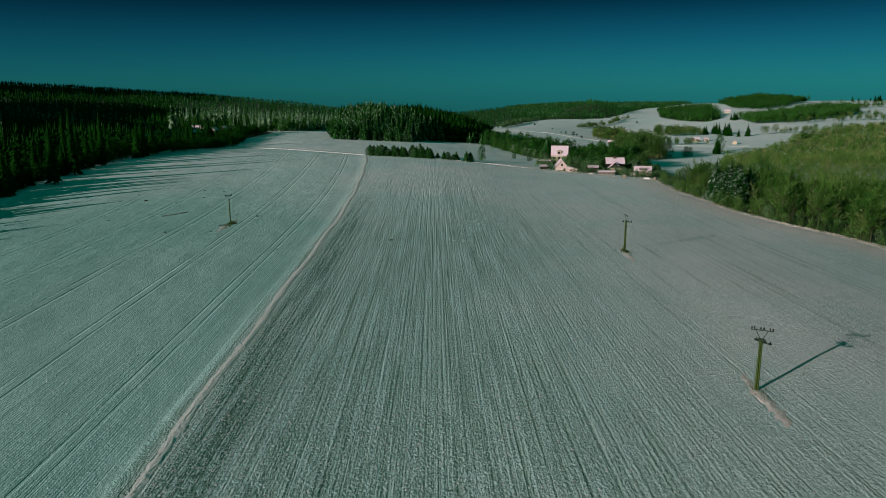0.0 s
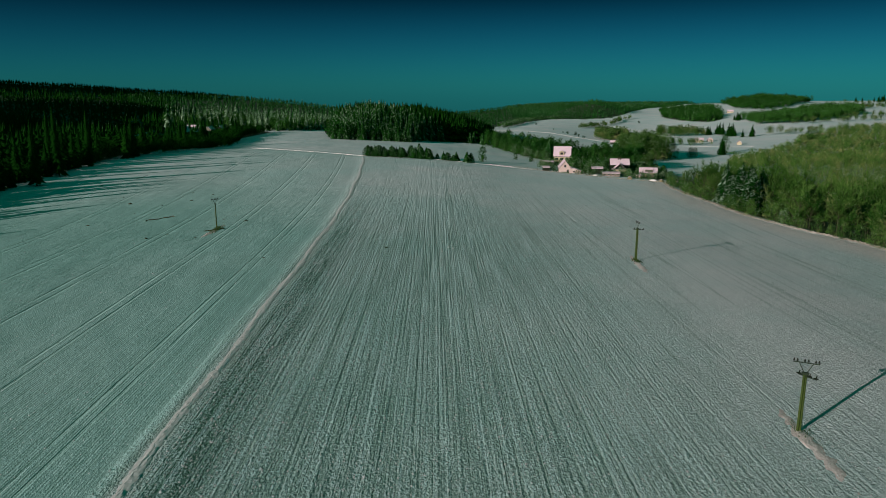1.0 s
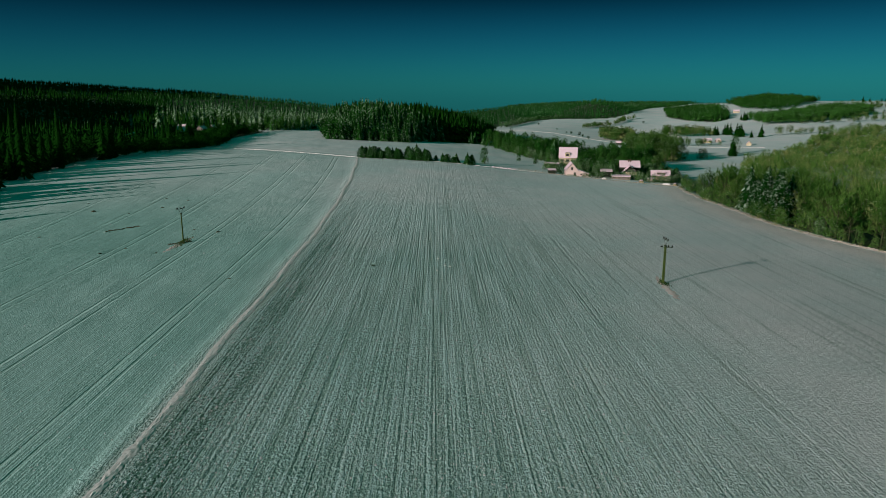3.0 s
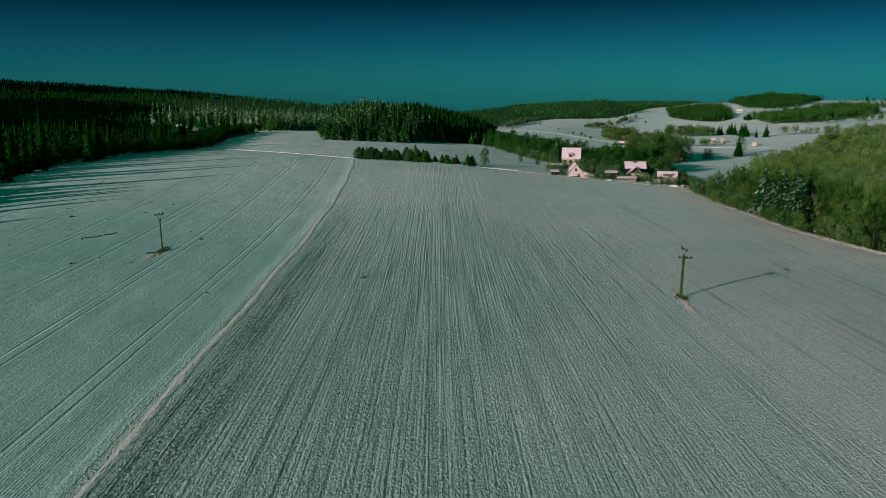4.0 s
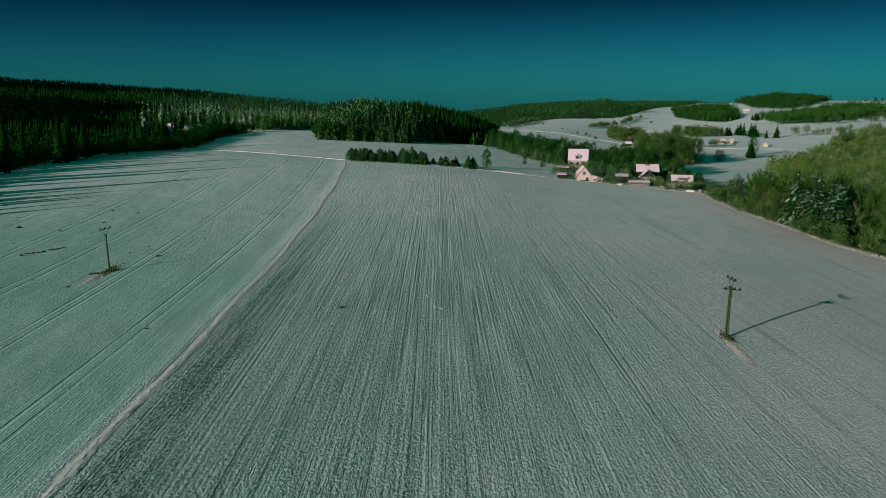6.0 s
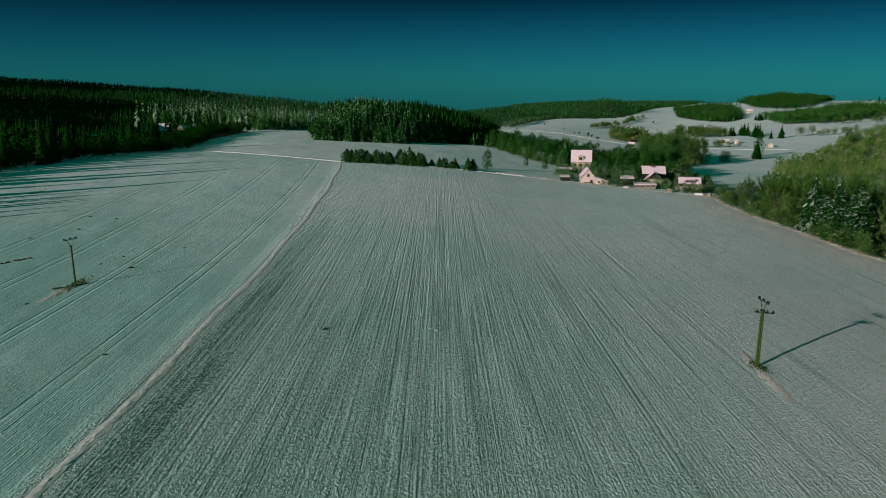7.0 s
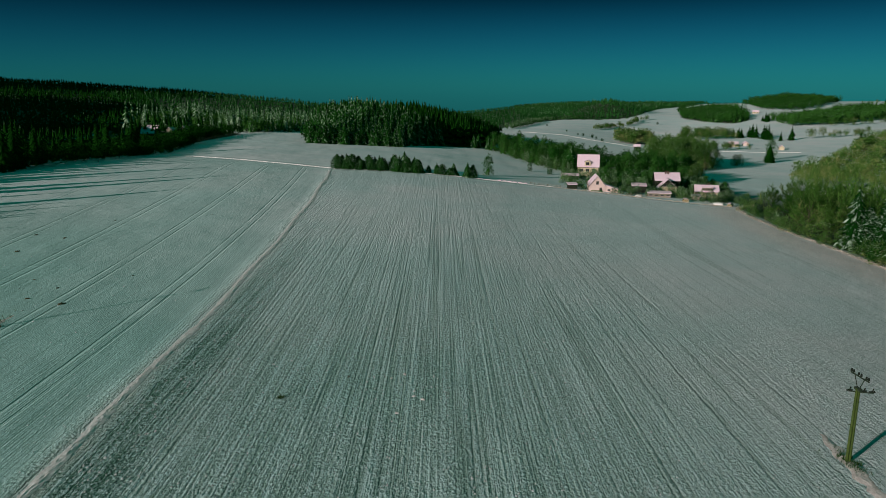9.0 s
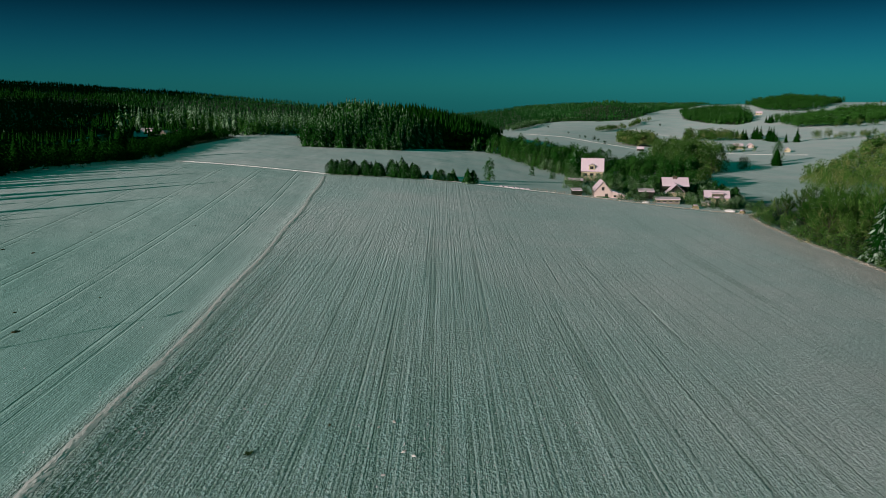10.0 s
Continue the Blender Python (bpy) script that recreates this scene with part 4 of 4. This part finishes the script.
# ---- houses ----
def prism(bm, w, d, base, e, r):
    """A gabled block, ridge along x."""
    v = [bm.verts.new(c) for c in ((-w / 2, -d / 2, base), (w / 2, -d / 2, base), (w / 2, d / 2, base), (-w / 2, d / 2, base), (-w / 2, -d / 2, e), (w / 2, -d / 2, e), (w / 2, d / 2, e), (-w / 2, d / 2, e), (-w / 2, 0, r), (w / 2, 0, r))]
    for q in ((0, 1, 5, 4), (2, 3, 7, 6), (1, 2, 6, 9, 5), (3, 0, 4, 8, 7), (4, 5, 9, 8), (6, 7, 8, 9), (3, 2, 1, 0)):
        bm.faces.new([v[i] for i in q])
    return bm


def roof_slab(w, d, e, r, s, over=0.5, thick=0.3, lift=0.06):
    """One slope of a gable roof, s the side."""
    bm = bmesh.new()
    slope = (r - e) / (d / 2)
    pts = [(-w / 2 - over, s * (d / 2 + over), e - over * slope + lift), (w / 2 + over, s * (d / 2 + over), e - over * slope + lift), (w / 2 + over, s * 0.003, r + lift), (-w / 2 - over, s * 0.003, r + lift)]
    lo = [bm.verts.new(c) for c in pts]
    hi = [bm.verts.new((c[0], c[1], c[2] + thick)) for c in pts]
    for q in ((0, 1, 2, 3), (7, 6, 5, 4), (0, 4, 5, 1), (1, 5, 6, 2), (2, 6, 7, 3), (3, 7, 4, 0)):
        bm.faces.new([(lo + hi)[i] for i in q])
    bmesh.ops.recalc_face_normals(bm, faces=bm.faces)
    return bm


def gable_roof(ob, w, d, e, r, at=Matrix(), over=0.5):
    for s in (-1, 1):
        slab = part("roof", roof_slab(w, d, e, r, s, over, 0.12), MAT["dark_wood"], ob, "dark gable roof slope")
        slab.matrix_local = at
        cover = part("snow_cover", roof_slab(w - 0.1, d - 0.1, e, r, s, over, 0.16, 0.2), MAT["roof_snow"], slab, "thick snow lying on the roof")


def window(ob, x, y, z, w, h, normal="-y"):
    """Frame, pane and sill on a wall that faces -y or -x."""
    at = Matrix.Translation((x, y, z)) @ (pose(0, 0, 0, 0, 0, -90) if normal == "-x" else Matrix())
    bm = bmesh.new()
    for a in ((-w / 2 - 0.1, -w / 2, -h / 2 - 0.1, h / 2 + 0.1), (w / 2, w / 2 + 0.1, -h / 2 - 0.1, h / 2 + 0.1), (-w / 2, w / 2, h / 2, h / 2 + 0.1), (-w / 2, w / 2, -h / 2 - 0.1, -h / 2), (-0.04, 0.04, -h / 2, h / 2)):
        box(bm, a[0], a[1], -0.08, 0.04, a[2], a[3])
    fr = part("window_frame", bm, MAT["grey_wood"], ob)
    fr.matrix_local = at
    for s in (-1, 1):
        pane = part("pane", box(bmesh.new(), min(s * 0.04, s * w / 2), max(s * 0.04, s * w / 2), -0.03, 0.0, -h / 2, h / 2), MAT["glass"], fr)
    part("sill", box(bmesh.new(), -w / 2 - 0.2, w / 2 + 0.2, -0.2, 0.0, -h / 2 - 0.18, -h / 2 - 0.104), MAT["roof_snow"], fr)


def chimney(ob, x, y, z0, z1):
    bm = bmesh.new()
    box(bm, x - 0.35, x + 0.35, y - 0.35, y + 0.35, z0, z1, 0.03)
    box(bm, x - 0.43, x + 0.43, y - 0.43, y + 0.43, z1 - 0.12, z1 + 0.06, 0.02)
    part("chimney", bm, MAT["brick"], ob, "dark sooty brick chimney")


# cream house with a dormer
W, D, E, T = 12.0, 10.0, 4.6, 10.9
h1 = empty("house", pose(95.5, 538, -9.6, 0, 0, -12), "cream plastered house with a snowy roof and central dormer", "house")
part("wall", prism(bmesh.new(), W, D, -2, E, T), MAT["plaster"], h1)
gable_roof(h1, W, D, E, T)
dorm = Matrix.Translation((-0.4, -2.6, 0)) @ pose(0, 0, 0, 0, 0, 90)
part("dormer", prism(bmesh.new(), 4.6, 3.4, E + 0.3, 7.4, 8.2), MAT["plaster"], h1, "cream plastered dormer").matrix_local = dorm
gable_roof(h1, 4.6, 3.4, 7.4, 8.2, dorm, 0.25)
window(h1, -0.4, -4.96, 6.3, 1.6, 1.5)
for x in (-3.9, -0.3, 3.3):
    window(h1, x, -D / 2, 2.4, 1.9, 1.5)
window(h1, 3.5, -D / 2, 0.2, 1.2, 0.9)
chimney(h1, 0.6, 1.2, 8.6, 12.0)
for x in (-3.4, 2.6):
    chimney(h1, x, 0.5, 10.0, 11.6)

# white cottage, gable to the field, with a lean-to
W, D, E, T = 9.0, 7.2, 2.7, 6.9
h2 = empty("house", pose(81.0, 449, -6.9, 0, 0, 86), "white plastered cottage with a steep snowy gable and lean-to", "house")
part("wall", prism(bmesh.new(), W, D, -2, E, T), MAT["white_plaster"], h2)
gable_roof(h2, W, D, E, T, Matrix(), 0.35)
bm = bmesh.new()
v = [bm.verts.new(c) for c in ((-4.3, -3.6, -2), (2.0, -3.6, -2), (2.0, -9.6, -2), (-4.3, -9.6, -2), (-4.3, -3.6, 2.9), (2.0, -3.6, 2.9), (2.0, -9.6, 0.9), (-4.3, -9.6, 0.9))]
for q in ((0, 1, 2, 3), (7, 6, 5, 4), (0, 4, 5, 1), (1, 5, 6, 2), (2, 6, 7, 3), (3, 7, 4, 0)):
    bm.faces.new([v[i] for i in q])
bmesh.ops.recalc_face_normals(bm, faces=bm.faces)
part("lean_to", bm, MAT["white_plaster"], h2, "white plastered lean-to")
bm = bmesh.new()
v = [bm.verts.new(c) for c in ((-4.7, -3.64, 2.95), (2.3, -3.64, 2.95), (2.3, -10.0, 0.85), (-4.7, -10.0, 0.85), (-4.7, -3.64, 3.2), (2.3, -3.64, 3.2), (2.3, -10.0, 1.1), (-4.7, -10.0, 1.1))]
for q in ((0, 1, 2, 3), (7, 6, 5, 4), (0, 4, 5, 1), (1, 5, 6, 2), (2, 6, 7, 3), (3, 7, 4, 0)):
    bm.faces.new([v[i] for i in q])
bmesh.ops.recalc_face_normals(bm, faces=bm.faces)
part("lean_to_roof", bm, MAT["roof_snow"], h2, "snow-covered lean-to roof")
for y, z, w, h in ((0.0, 3.9, 1.0, 1.4), (-1.6, 1.0, 1.0, 1.3), (-5.4, 0.6, 1.0, 0.7), (-8.4, 0.3, 1.0, 0.5)):
    window(h2, -W / 2 if y > -3.6 else -4.3, y, z, w, h, "-x")
part("shrub_row", box(bmesh.new(), -5.3, -4.7, -2.4, 3.0, -1, 0.5, 0.15), MAT["twig"], h2, "low hedge along the wall")

# timber house with a deep front gable
W, D, E, T = 11.4, 8.0, 6.2, 9.4
h3 = empty("house", pose(119.5, 467, -10.4, 0, 0, -8), "dark timbered house with a deep front gable and snow", "house")
part("wall", prism(bmesh.new(), W, D, -2, E, T), MAT["dark_wood"], h3)
gable_roof(h3, W, D, E, T, Matrix(), 0.5)
front = Matrix.Translation((-0.6, -5.4, 0)) @ pose(0, 0, 0, 0, 0, 90)
part("front_wing", prism(bmesh.new(), 7.0, 8.2, -2, 3.4, 7.2), MAT["dark_wood"], h3, "dark timber front wing").matrix_local = front
gable_roof(h3, 7.0, 8.2, 3.4, 7.2, front, 0.9)
part("plinth", box(bmesh.new(), -4.6, 3.6, -9.0, -8.7, -2, 3.0, 0.03), MAT["plaster"], h3, "cream plastered ground floor")
part("balcony", box(bmesh.new(), -4.4, 3.4, -9.9, -9.01, 3.05, 3.7, 0.04), MAT["plaster"], h3, "pale balcony parapet")
for x in (-2.2, 0.9):
    window(h3, x, -8.92, 4.6, 2.0, 1.4)
for x in (-3.0, 1.8):
    window(h3, x, -9.02, 1.4, 1.5, 1.1)
for x in (-0.7, 0.5):
    chimney(h3, x, -0.6, 8.4, 10.4)

# low cottage with a row of dormer windows
W, D, E, T = 10.0, 7.0, 2.5, 4.9
h4 = empty("house", pose(133.5, 451, -9.9, 0, 0, -14), "low cottage with a snowy roof and a dormer row", "house")
part("wall", prism(bmesh.new(), W, D, -2, E, T), MAT["plaster"], h4)
gable_roof(h4, W, D, E, T, Matrix(), 0.6)
part("dormer", box(bmesh.new(), -2.2, 2.6, -3.6, -0.6, 2.7, 4.25, 0.03), MAT["grey_wood"], h4, "weathered flat dormer")
part("dormer_snow", box(bmesh.new(), -2.5, 2.9, -4.0, 0.2, 4.26, 4.55, 0.05), MAT["roof_snow"], h4, "snow on the dormer")
for x in (-1.5, -0.3, 0.9, 2.1):
    window(h4, x, -3.62, 3.45, 0.7, 0.7)
for x in (-3.4, 0.2, 3.4):
    window(h4, x, -D / 2, 1.2, 1.1, 1.0)
chimney(h4, 1.0, 0.6, 4.2, 6.0)


# ---- sheds and yard things ----
def shed(x, y, w, d, h, turn, wall, label, lean=0.5, windows=0):
    z = float(land(x, y))
    ob = empty("shed", pose(x, y, z, 0, 0, turn), label, "shed")
    part("wall", box(bmesh.new(), -w / 2, w / 2, -d / 2, d / 2, -0.8, h, 0.02), MAT[wall], ob)
    bm = bmesh.new()
    lo = [bm.verts.new(c) for c in ((-w / 2 - 0.3, -d / 2 - 0.4, h + 0.02), (w / 2 + 0.3, -d / 2 - 0.4, h + 0.02), (w / 2 + 0.3, d / 2 + 0.3, h + 0.02 + lean), (-w / 2 - 0.3, d / 2 + 0.3, h + 0.02 + lean))]
    hi = [bm.verts.new((c.co.x, c.co.y, c.co.z + 0.28)) for c in lo]
    for q in ((0, 1, 2, 3), (7, 6, 5, 4), (0, 4, 5, 1), (1, 5, 6, 2), (2, 6, 7, 3), (3, 7, 4, 0)):
        bm.faces.new([(lo + hi)[i] for i in q])
    bmesh.ops.recalc_face_normals(bm, faces=bm.faces)
    part("roof", bm, MAT["roof_snow"], ob, "snow-covered flat roof")
    for k in range(windows):
        window(ob, -w / 2 + w * (k + 0.5) / windows, -d / 2, h * 0.55, w / windows * 0.5, h * 0.3)
    return ob


shed(69.6, 448, 4.0, 3.5, 2.0, 0, "dark_wood", "small dark wooden shed with a snowy roof")
shed(107.0, 437, 10.0, 3.5, 1.8, -10, "grey_wood", "long low pale shed with a snow-covered roof", 0.4, 4)
shed(102.5, 454, 6.5, 4.5, 3.0, -10, "dark_wood", "dark open barn with a snowy roof", 0.8)
shed(113.0, 552, 6.0, 5.0, 3.0, -15, "dark_wood", "dark garden shed with a snowy roof", 1.2)
shed(141.0, 560, 8.0, 6.0, 4.5, -15, "dark_wood", "dark barn with a snowy roof among trees", 1.5)
shed(123.5, 436, 3.6, 2.5, 1.4, -15, "white_plaster", "small pale garden shed with a snowy roof", 0.3)
shed(78, 500, 9.0, 3.5, 2.2, -10, "dark_wood", "dark lean-to shed beside a garden", 0.5)


def timber_stack(x, y, n, turn):
    ob = empty("timber_stack", pose(x, y, float(land(x, y)), 0, 0, turn), "stack of sawn logs with snow beside the field", "timber stack")
    rng = random.Random(n)
    k = 0
    for r in range(3):
        for c in range(n - r):
            bm = tube(bmesh.new(), (-1.8 + rng.uniform(-0.2, 0.2), (c + r / 2) * 0.46, 0.22 + r * 0.40), (1.8 + rng.uniform(-0.2, 0.2), (c + r / 2) * 0.46, 0.22 + r * 0.40), 0.23, 0.20, 9)
            part("log", bm, MAT["grass"], ob)
    part("snow_cover", box(bmesh.new(), -1.6, 1.6, 0.9 * 0.46, (n - 1.4) * 0.46, 1.23, 1.4, 0.05), MAT["roof_snow"], ob, "snow on the logs")


timber_stack(116.0, 424, 6, 75)
timber_stack(131.5, 415, 5, 60)


def covered_heap(x, y, w, d, h, turn, label, material="roof_snow"):
    """A sagging cover over a heap."""
    bm = bmesh.new()
    bmesh.ops.create_uvsphere(bm, u_segments=20, v_segments=12, radius=1)
    rng = random.Random(int(x * 3 + y))
    for q in bm.verts:
        b = 1 + 0.18 * noise.noise(q.co * 1.8 + Vector((x, y, 0)))
        q.co = Vector((q.co.x * w / 2 * b, q.co.y * d / 2 * b, max(q.co.z, -0.3) * h * b))
    ob = part("covered_heap", bm, MAT[material])
    ob.matrix_world = pose(x, y, float(land(x, y)), 0, 0, turn)
    tagged(ob, label, "heap")


covered_heap(127.0, 419, 4.6, 2.2, 1.0, -25, "snow-covered heap under a tarpaulin beside the field", "crust")
covered_heap(97.0, 434, 3.5, 2.0, 0.9, 10, "small snow-covered heap at the field edge", "crust")
for k, x in enumerate(np.arange(36, 50, 2.4)):
    covered_heap(float(x), 449.5, 2.2, 1.2, 0.5, 0, "snow-covered bale in a row beside the field")


def trailer(x, y, turn):
    ob = empty("trailer", pose(x, y, float(land(x, y)), 0, 0, turn), "dark flatbed trailer parked at the field edge", "trailer")
    part("bed", box(bmesh.new(), -2.0, 2.0, -0.9, 0.9, 0.7, 0.95, 0.03), MAT["dark_wood"], ob)
    for s in (-1, 1):
        part("side_board", box(bmesh.new(), -2.0, 2.0, s * 0.9 - 0.04, s * 0.9 + 0.04, 0.96, 1.5, 0.01), MAT["grey_wood"], ob)
    part("head_board", box(bmesh.new(), 1.97, 2.05, -0.85, 0.85, 0.96, 2.3, 0.02), MAT["white_plaster"], ob, "pale upright board")
    for a in (-1.1, 1.1):
        for s in (-1, 1):
            part("wheel", tube(bmesh.new(), (a, s * 0.75, 0.36), (a, s * 0.98, 0.36), 0.36, 0.36, 16), MAT["porcelain"], ob, "black rubber wheel")


trailer(136.5, 411, -30)


def fence(x0, y0, x1, y1, n):
    ob = empty("fence", Matrix(), "weathered wooden post and rail fence in the snow", "fence")
    prev = None
    for k in range(n):
        t = k / (n - 1)
        x, y = x0 + (x1 - x0) * t, y0 + (y1 - y0) * t
        z = float(land(x, y))
        part("post", box(bmesh.new(), x - 0.07, x + 0.07, y - 0.07, y + 0.07, z - 0.4, z + 1.25, 0.01), MAT["grey_wood"], ob)
        if prev:
            for hgt in (0.5, 1.0):
                part("rail", tube(bmesh.new(), (prev[0], prev[1] - 0.1, prev[2] + hgt), (x, y - 0.1, z + hgt), 0.045, 0.045, 6), MAT["grey_wood"], ob)
        prev = (x, y, z)


fence(50, 447.5, 66, 446, 9)
fence(88, 436, 100, 432, 7)

# far cottages
def far_house(x, y, w, d, e, r, turn, wall):
    ob = empty("cottage", pose(x, y, float(land(x, y)), 0, 0, turn), "distant cottage with a snow-covered gable roof", "house")
    part("wall", prism(bmesh.new(), w, d, -2, e, r), MAT[wall], ob)
    gable_roof(ob, w, d, e, r, Matrix(), 0.5)
    for a in (-0.25, 0.25):
        window(ob, a * w, -d / 2, e * 0.55, 1.3, 1.3)


far_house(-232, 757, 8, 6, 2.6, 5, 75, "grey_wood")
far_house(-262, 790, 10, 6, 2.5, 5, 0, "dark_wood")
far_house(-225, 770, 7, 6, 2.8, 5.2, 80, "dark_wood")
far_house(-236, 715, 10, 7, 3, 7, 10, "dark_wood")
far_house(374, 882, 6.5, 5, 2.6, 4.8, 70, "plaster")
far_house(366, 955, 8, 6, 2.6, 5, 80, "white_plaster")
far_house(350, 950, 10, 6, 3, 5.5, -20, "plaster")
far_house(478, 884, 18, 9, 3.5, 8, -20, "dark_wood")
far_house(225, 905, 7, 5, 2.5, 4.5, -20, "dark_wood")
far_house(640, 1560, 12, 7, 3, 6, -20, "plaster")


# ---- clods and a fallen branch on the field ----
def clod(x, y, w, d, h):
    bm = bmesh.new()
    bmesh.ops.create_icosphere(bm, subdivisions=2, radius=1)
    for q in bm.verts:
        b = 1 + 0.7 * noise.noise(q.co * 1.5 + Vector((x, y, 0)))
        q.co = Vector((q.co.x * w / 2 * b, q.co.y * d / 2 * b, q.co.z * h * b))
    ob = part("soil_clod", bm, MAT["soil"])
    ob.matrix_world = pose(x, y, float(land(x, y)) + h * 0.2, 0, 0, random.uniform(0, 90))
    tagged(ob, "lump of frozen soil with grass on the snow", "soil clod", "clods on the field")


def small_clods():
    """Lumps turned up along the drilled rows, each a low uneven pyramid."""
    rng = np.random.default_rng(77)
    n = 420000
    y = 34 + 330 * rng.random(n) ** 1.25
    x = rng.uniform(-1, 1, n) * (34 + 0.62 * y)
    off = x - strip_x(y)
    rows = 0.5 + 0.5 * np.sin(x * 5.2 + 2.0 * np.sin(x * 0.9)) * np.sin(x * 1.37 + 1.0 + 0.8 * np.sin(y * 0.02))
    patch = 0.5 + 0.5 * np.sin(x * 0.11 + 2.0 * np.sin(y * 0.03)) * np.sin(y * 0.07 + x * 0.03)
    keep = (0.12 + 0.5 * rows ** 2 * (0.4 + patch)) * np.where(off < -1, 0.22, 1.0) + 0.3 * np.exp(-((off - 6) / 5) ** 2) * (off > 1)
    ok = (rng.random(n) < keep) & (x > FIELD_L + 6) & (x < field_r(y) - 2) & (y < field_end(x) - 6) & (np.abs(off) > 1.2)
    x, y = x[ok][:64000], y[ok][:64000]
    n = len(x)
    w = np.clip(rng.lognormal(-2.3, 0.35, n), 0.06, 0.24) * (1 + 0.1 * np.exp(-((x - strip_x(y) - 6) / 5) ** 2))
    w = w * (1 - 0.35 * step(x, 20, 60))
    ring = np.arange(4) * 1.5708
    a = ring[None] + rng.uniform(0, 6.28, n)[:, None]
    r = w[:, None] * rng.uniform(0.6, 1.25, (n, 4))
    base = np.stack((x[:, None] + r * np.cos(a), y[:, None] + 1.25 * r * np.sin(a), np.repeat(land(x, y)[:, None] - 0.06, 4, 1)), -1)
    apex = np.stack((x + w * rng.uniform(-0.4, 0.4, n), y + w * rng.uniform(-0.4, 0.4, n), land(x, y) + 0.02 + w * rng.uniform(0.35, 0.85, n)), -1)
    v = np.concatenate((base, apex[:, None]), 1).reshape(-1, 3)
    k = np.arange(4)
    f = np.stack((k, (k + 1) % 4, np.full(4, 4)), -1)[None] + (np.arange(n) * 5)[:, None, None]
    tagged(tri_mesh("soil_lumps", v, f.reshape(-1, 3), MAT["lump"]), "small snow-dusted soil lumps scattered along drilled rows", "soil lumps", "", "stuff")


MAT["lump"] = snowy("snow_dusted_soil", (0.06, 0.17, 0.11), (0.36, 0.46, 0.40), (0.82, 0.80, 0.81), 0.45, 0.95, 1.5)
small_clods()
for x, y, w in ((-8, 246, .5), (-4, 214, .6), (-83, 219, 1.2), (-139, 313, 1.2), (-112, 277, 1.6), (-99, 274, .8), (-69, 220, .7), (-92, 285, 1.1), (-88, 299, 1.0), (-69, 249, .9), (-67, 256, .7), (-56, 265, .5), (-103, 259, .7), (-79, 225, .7), (-43, 195, .8), (-85, 321, .6), (-61, 246, 1.2), (-75, 262, .5), (-97, 302, .9), (-120, 290, .8), (-60, 330, .6), (-110, 240, .9)):
    clod(x, y, w, w * 0.55, w * 0.2)
for k in range(9):
    clod(-94 + k * 0.8 + random.uniform(-0.3, 0.3), 247 + k * 0.9 + random.uniform(-0.5, 0.5), random.uniform(0.7, 1.5), random.uniform(0.4, 0.9), 0.22)
for k in range(8):
    clod(-69 + k * 0.6, 229.5 + k * 0.55 + random.uniform(-0.3, 0.3), random.uniform(0.7, 1.2), 0.6, 0.25)


def grass_clump(x, y, size):
    """A torn-up tuft: blades that splay out from a little soil."""
    rng = random.Random(9)
    v, f = [], []
    for k in range(70):
        a = rng.uniform(0, 6.283)
        way = Vector((math.cos(a) * 1.4, math.sin(a) * 0.8, rng.uniform(0.15, 0.9))).normalized()
        blade(v, f, Vector((rng.gauss(0, 0.12), rng.gauss(0, 0.12), 0.02)) * size, way, size * rng.uniform(0.35, 0.75), size * 0.09, rng)
    ob = tri_mesh("grass_clump", np.array(v), f, MAT["sedge"])
    ob.matrix_world = pose(x, y, float(land(x, y)) + 0.02, 0, 0, 25)
    tagged(ob, "dark green torn grass clump lying on the snow", "grass clump")


grass_clump(-11.9, 206.9, 1.2)


def snow_lump(x, y, w):
    """A broken crust of snow, flat below and ragged above."""
    bm = bmesh.new()
    bmesh.ops.create_icosphere(bm, subdivisions=2, radius=1)
    for q in bm.verts:
        b = 1 + 0.6 * noise.noise(q.co * 1.6 + Vector((x, y, 3)))
        q.co = Vector((q.co.x * w / 2 * b, q.co.y * w * 0.3 * b, max(q.co.z, -0.25) * w * 0.3 * b))
    ob = part("snow_lump", bm, MAT["crust"])
    ob.matrix_world = pose(x, y, float(land(x, y)) + 0.02, 0, 0, random.uniform(0, 180))
    tagged(ob, "pale broken lump of snow crust on the field", "snow lump", "snow lumps on the field")


for x, y, w in ((3.8, 215.0, 0.7), (2.0, 213.6, 0.5), (5.4, 207.7, 0.75), (6.5, 206.8, 0.6), (3.4, 202.7, 0.5)):
    snow_lump(x, y, w)


def branch(x, y):
    z = float(land(x, y))
    bm = bmesh.new()
    a = Vector((0, 0, 0.15))
    for d, r in ((Vector((1.6, 0.9, 0.15)), 0.12), (Vector((1.4, 1.6, 0.5)), 0.09), (Vector((1.0, 0.6, 0.5)), 0.06)):
        tube(bm, a, a + d, r, r * 0.7, 6)
        tube(bm, a + d * 0.7, a + d * 0.7 + Vector((0.5, -1.1, 0.7)), r * 0.5, 0.02, 5)
        a = a + d
    ob = part("fallen_branch", bm, MAT["bark"])
    ob.matrix_world = pose(x, y, z)
    tagged(ob, "dark fallen branch lying on the snow", "branch")


branch(-133, 334)
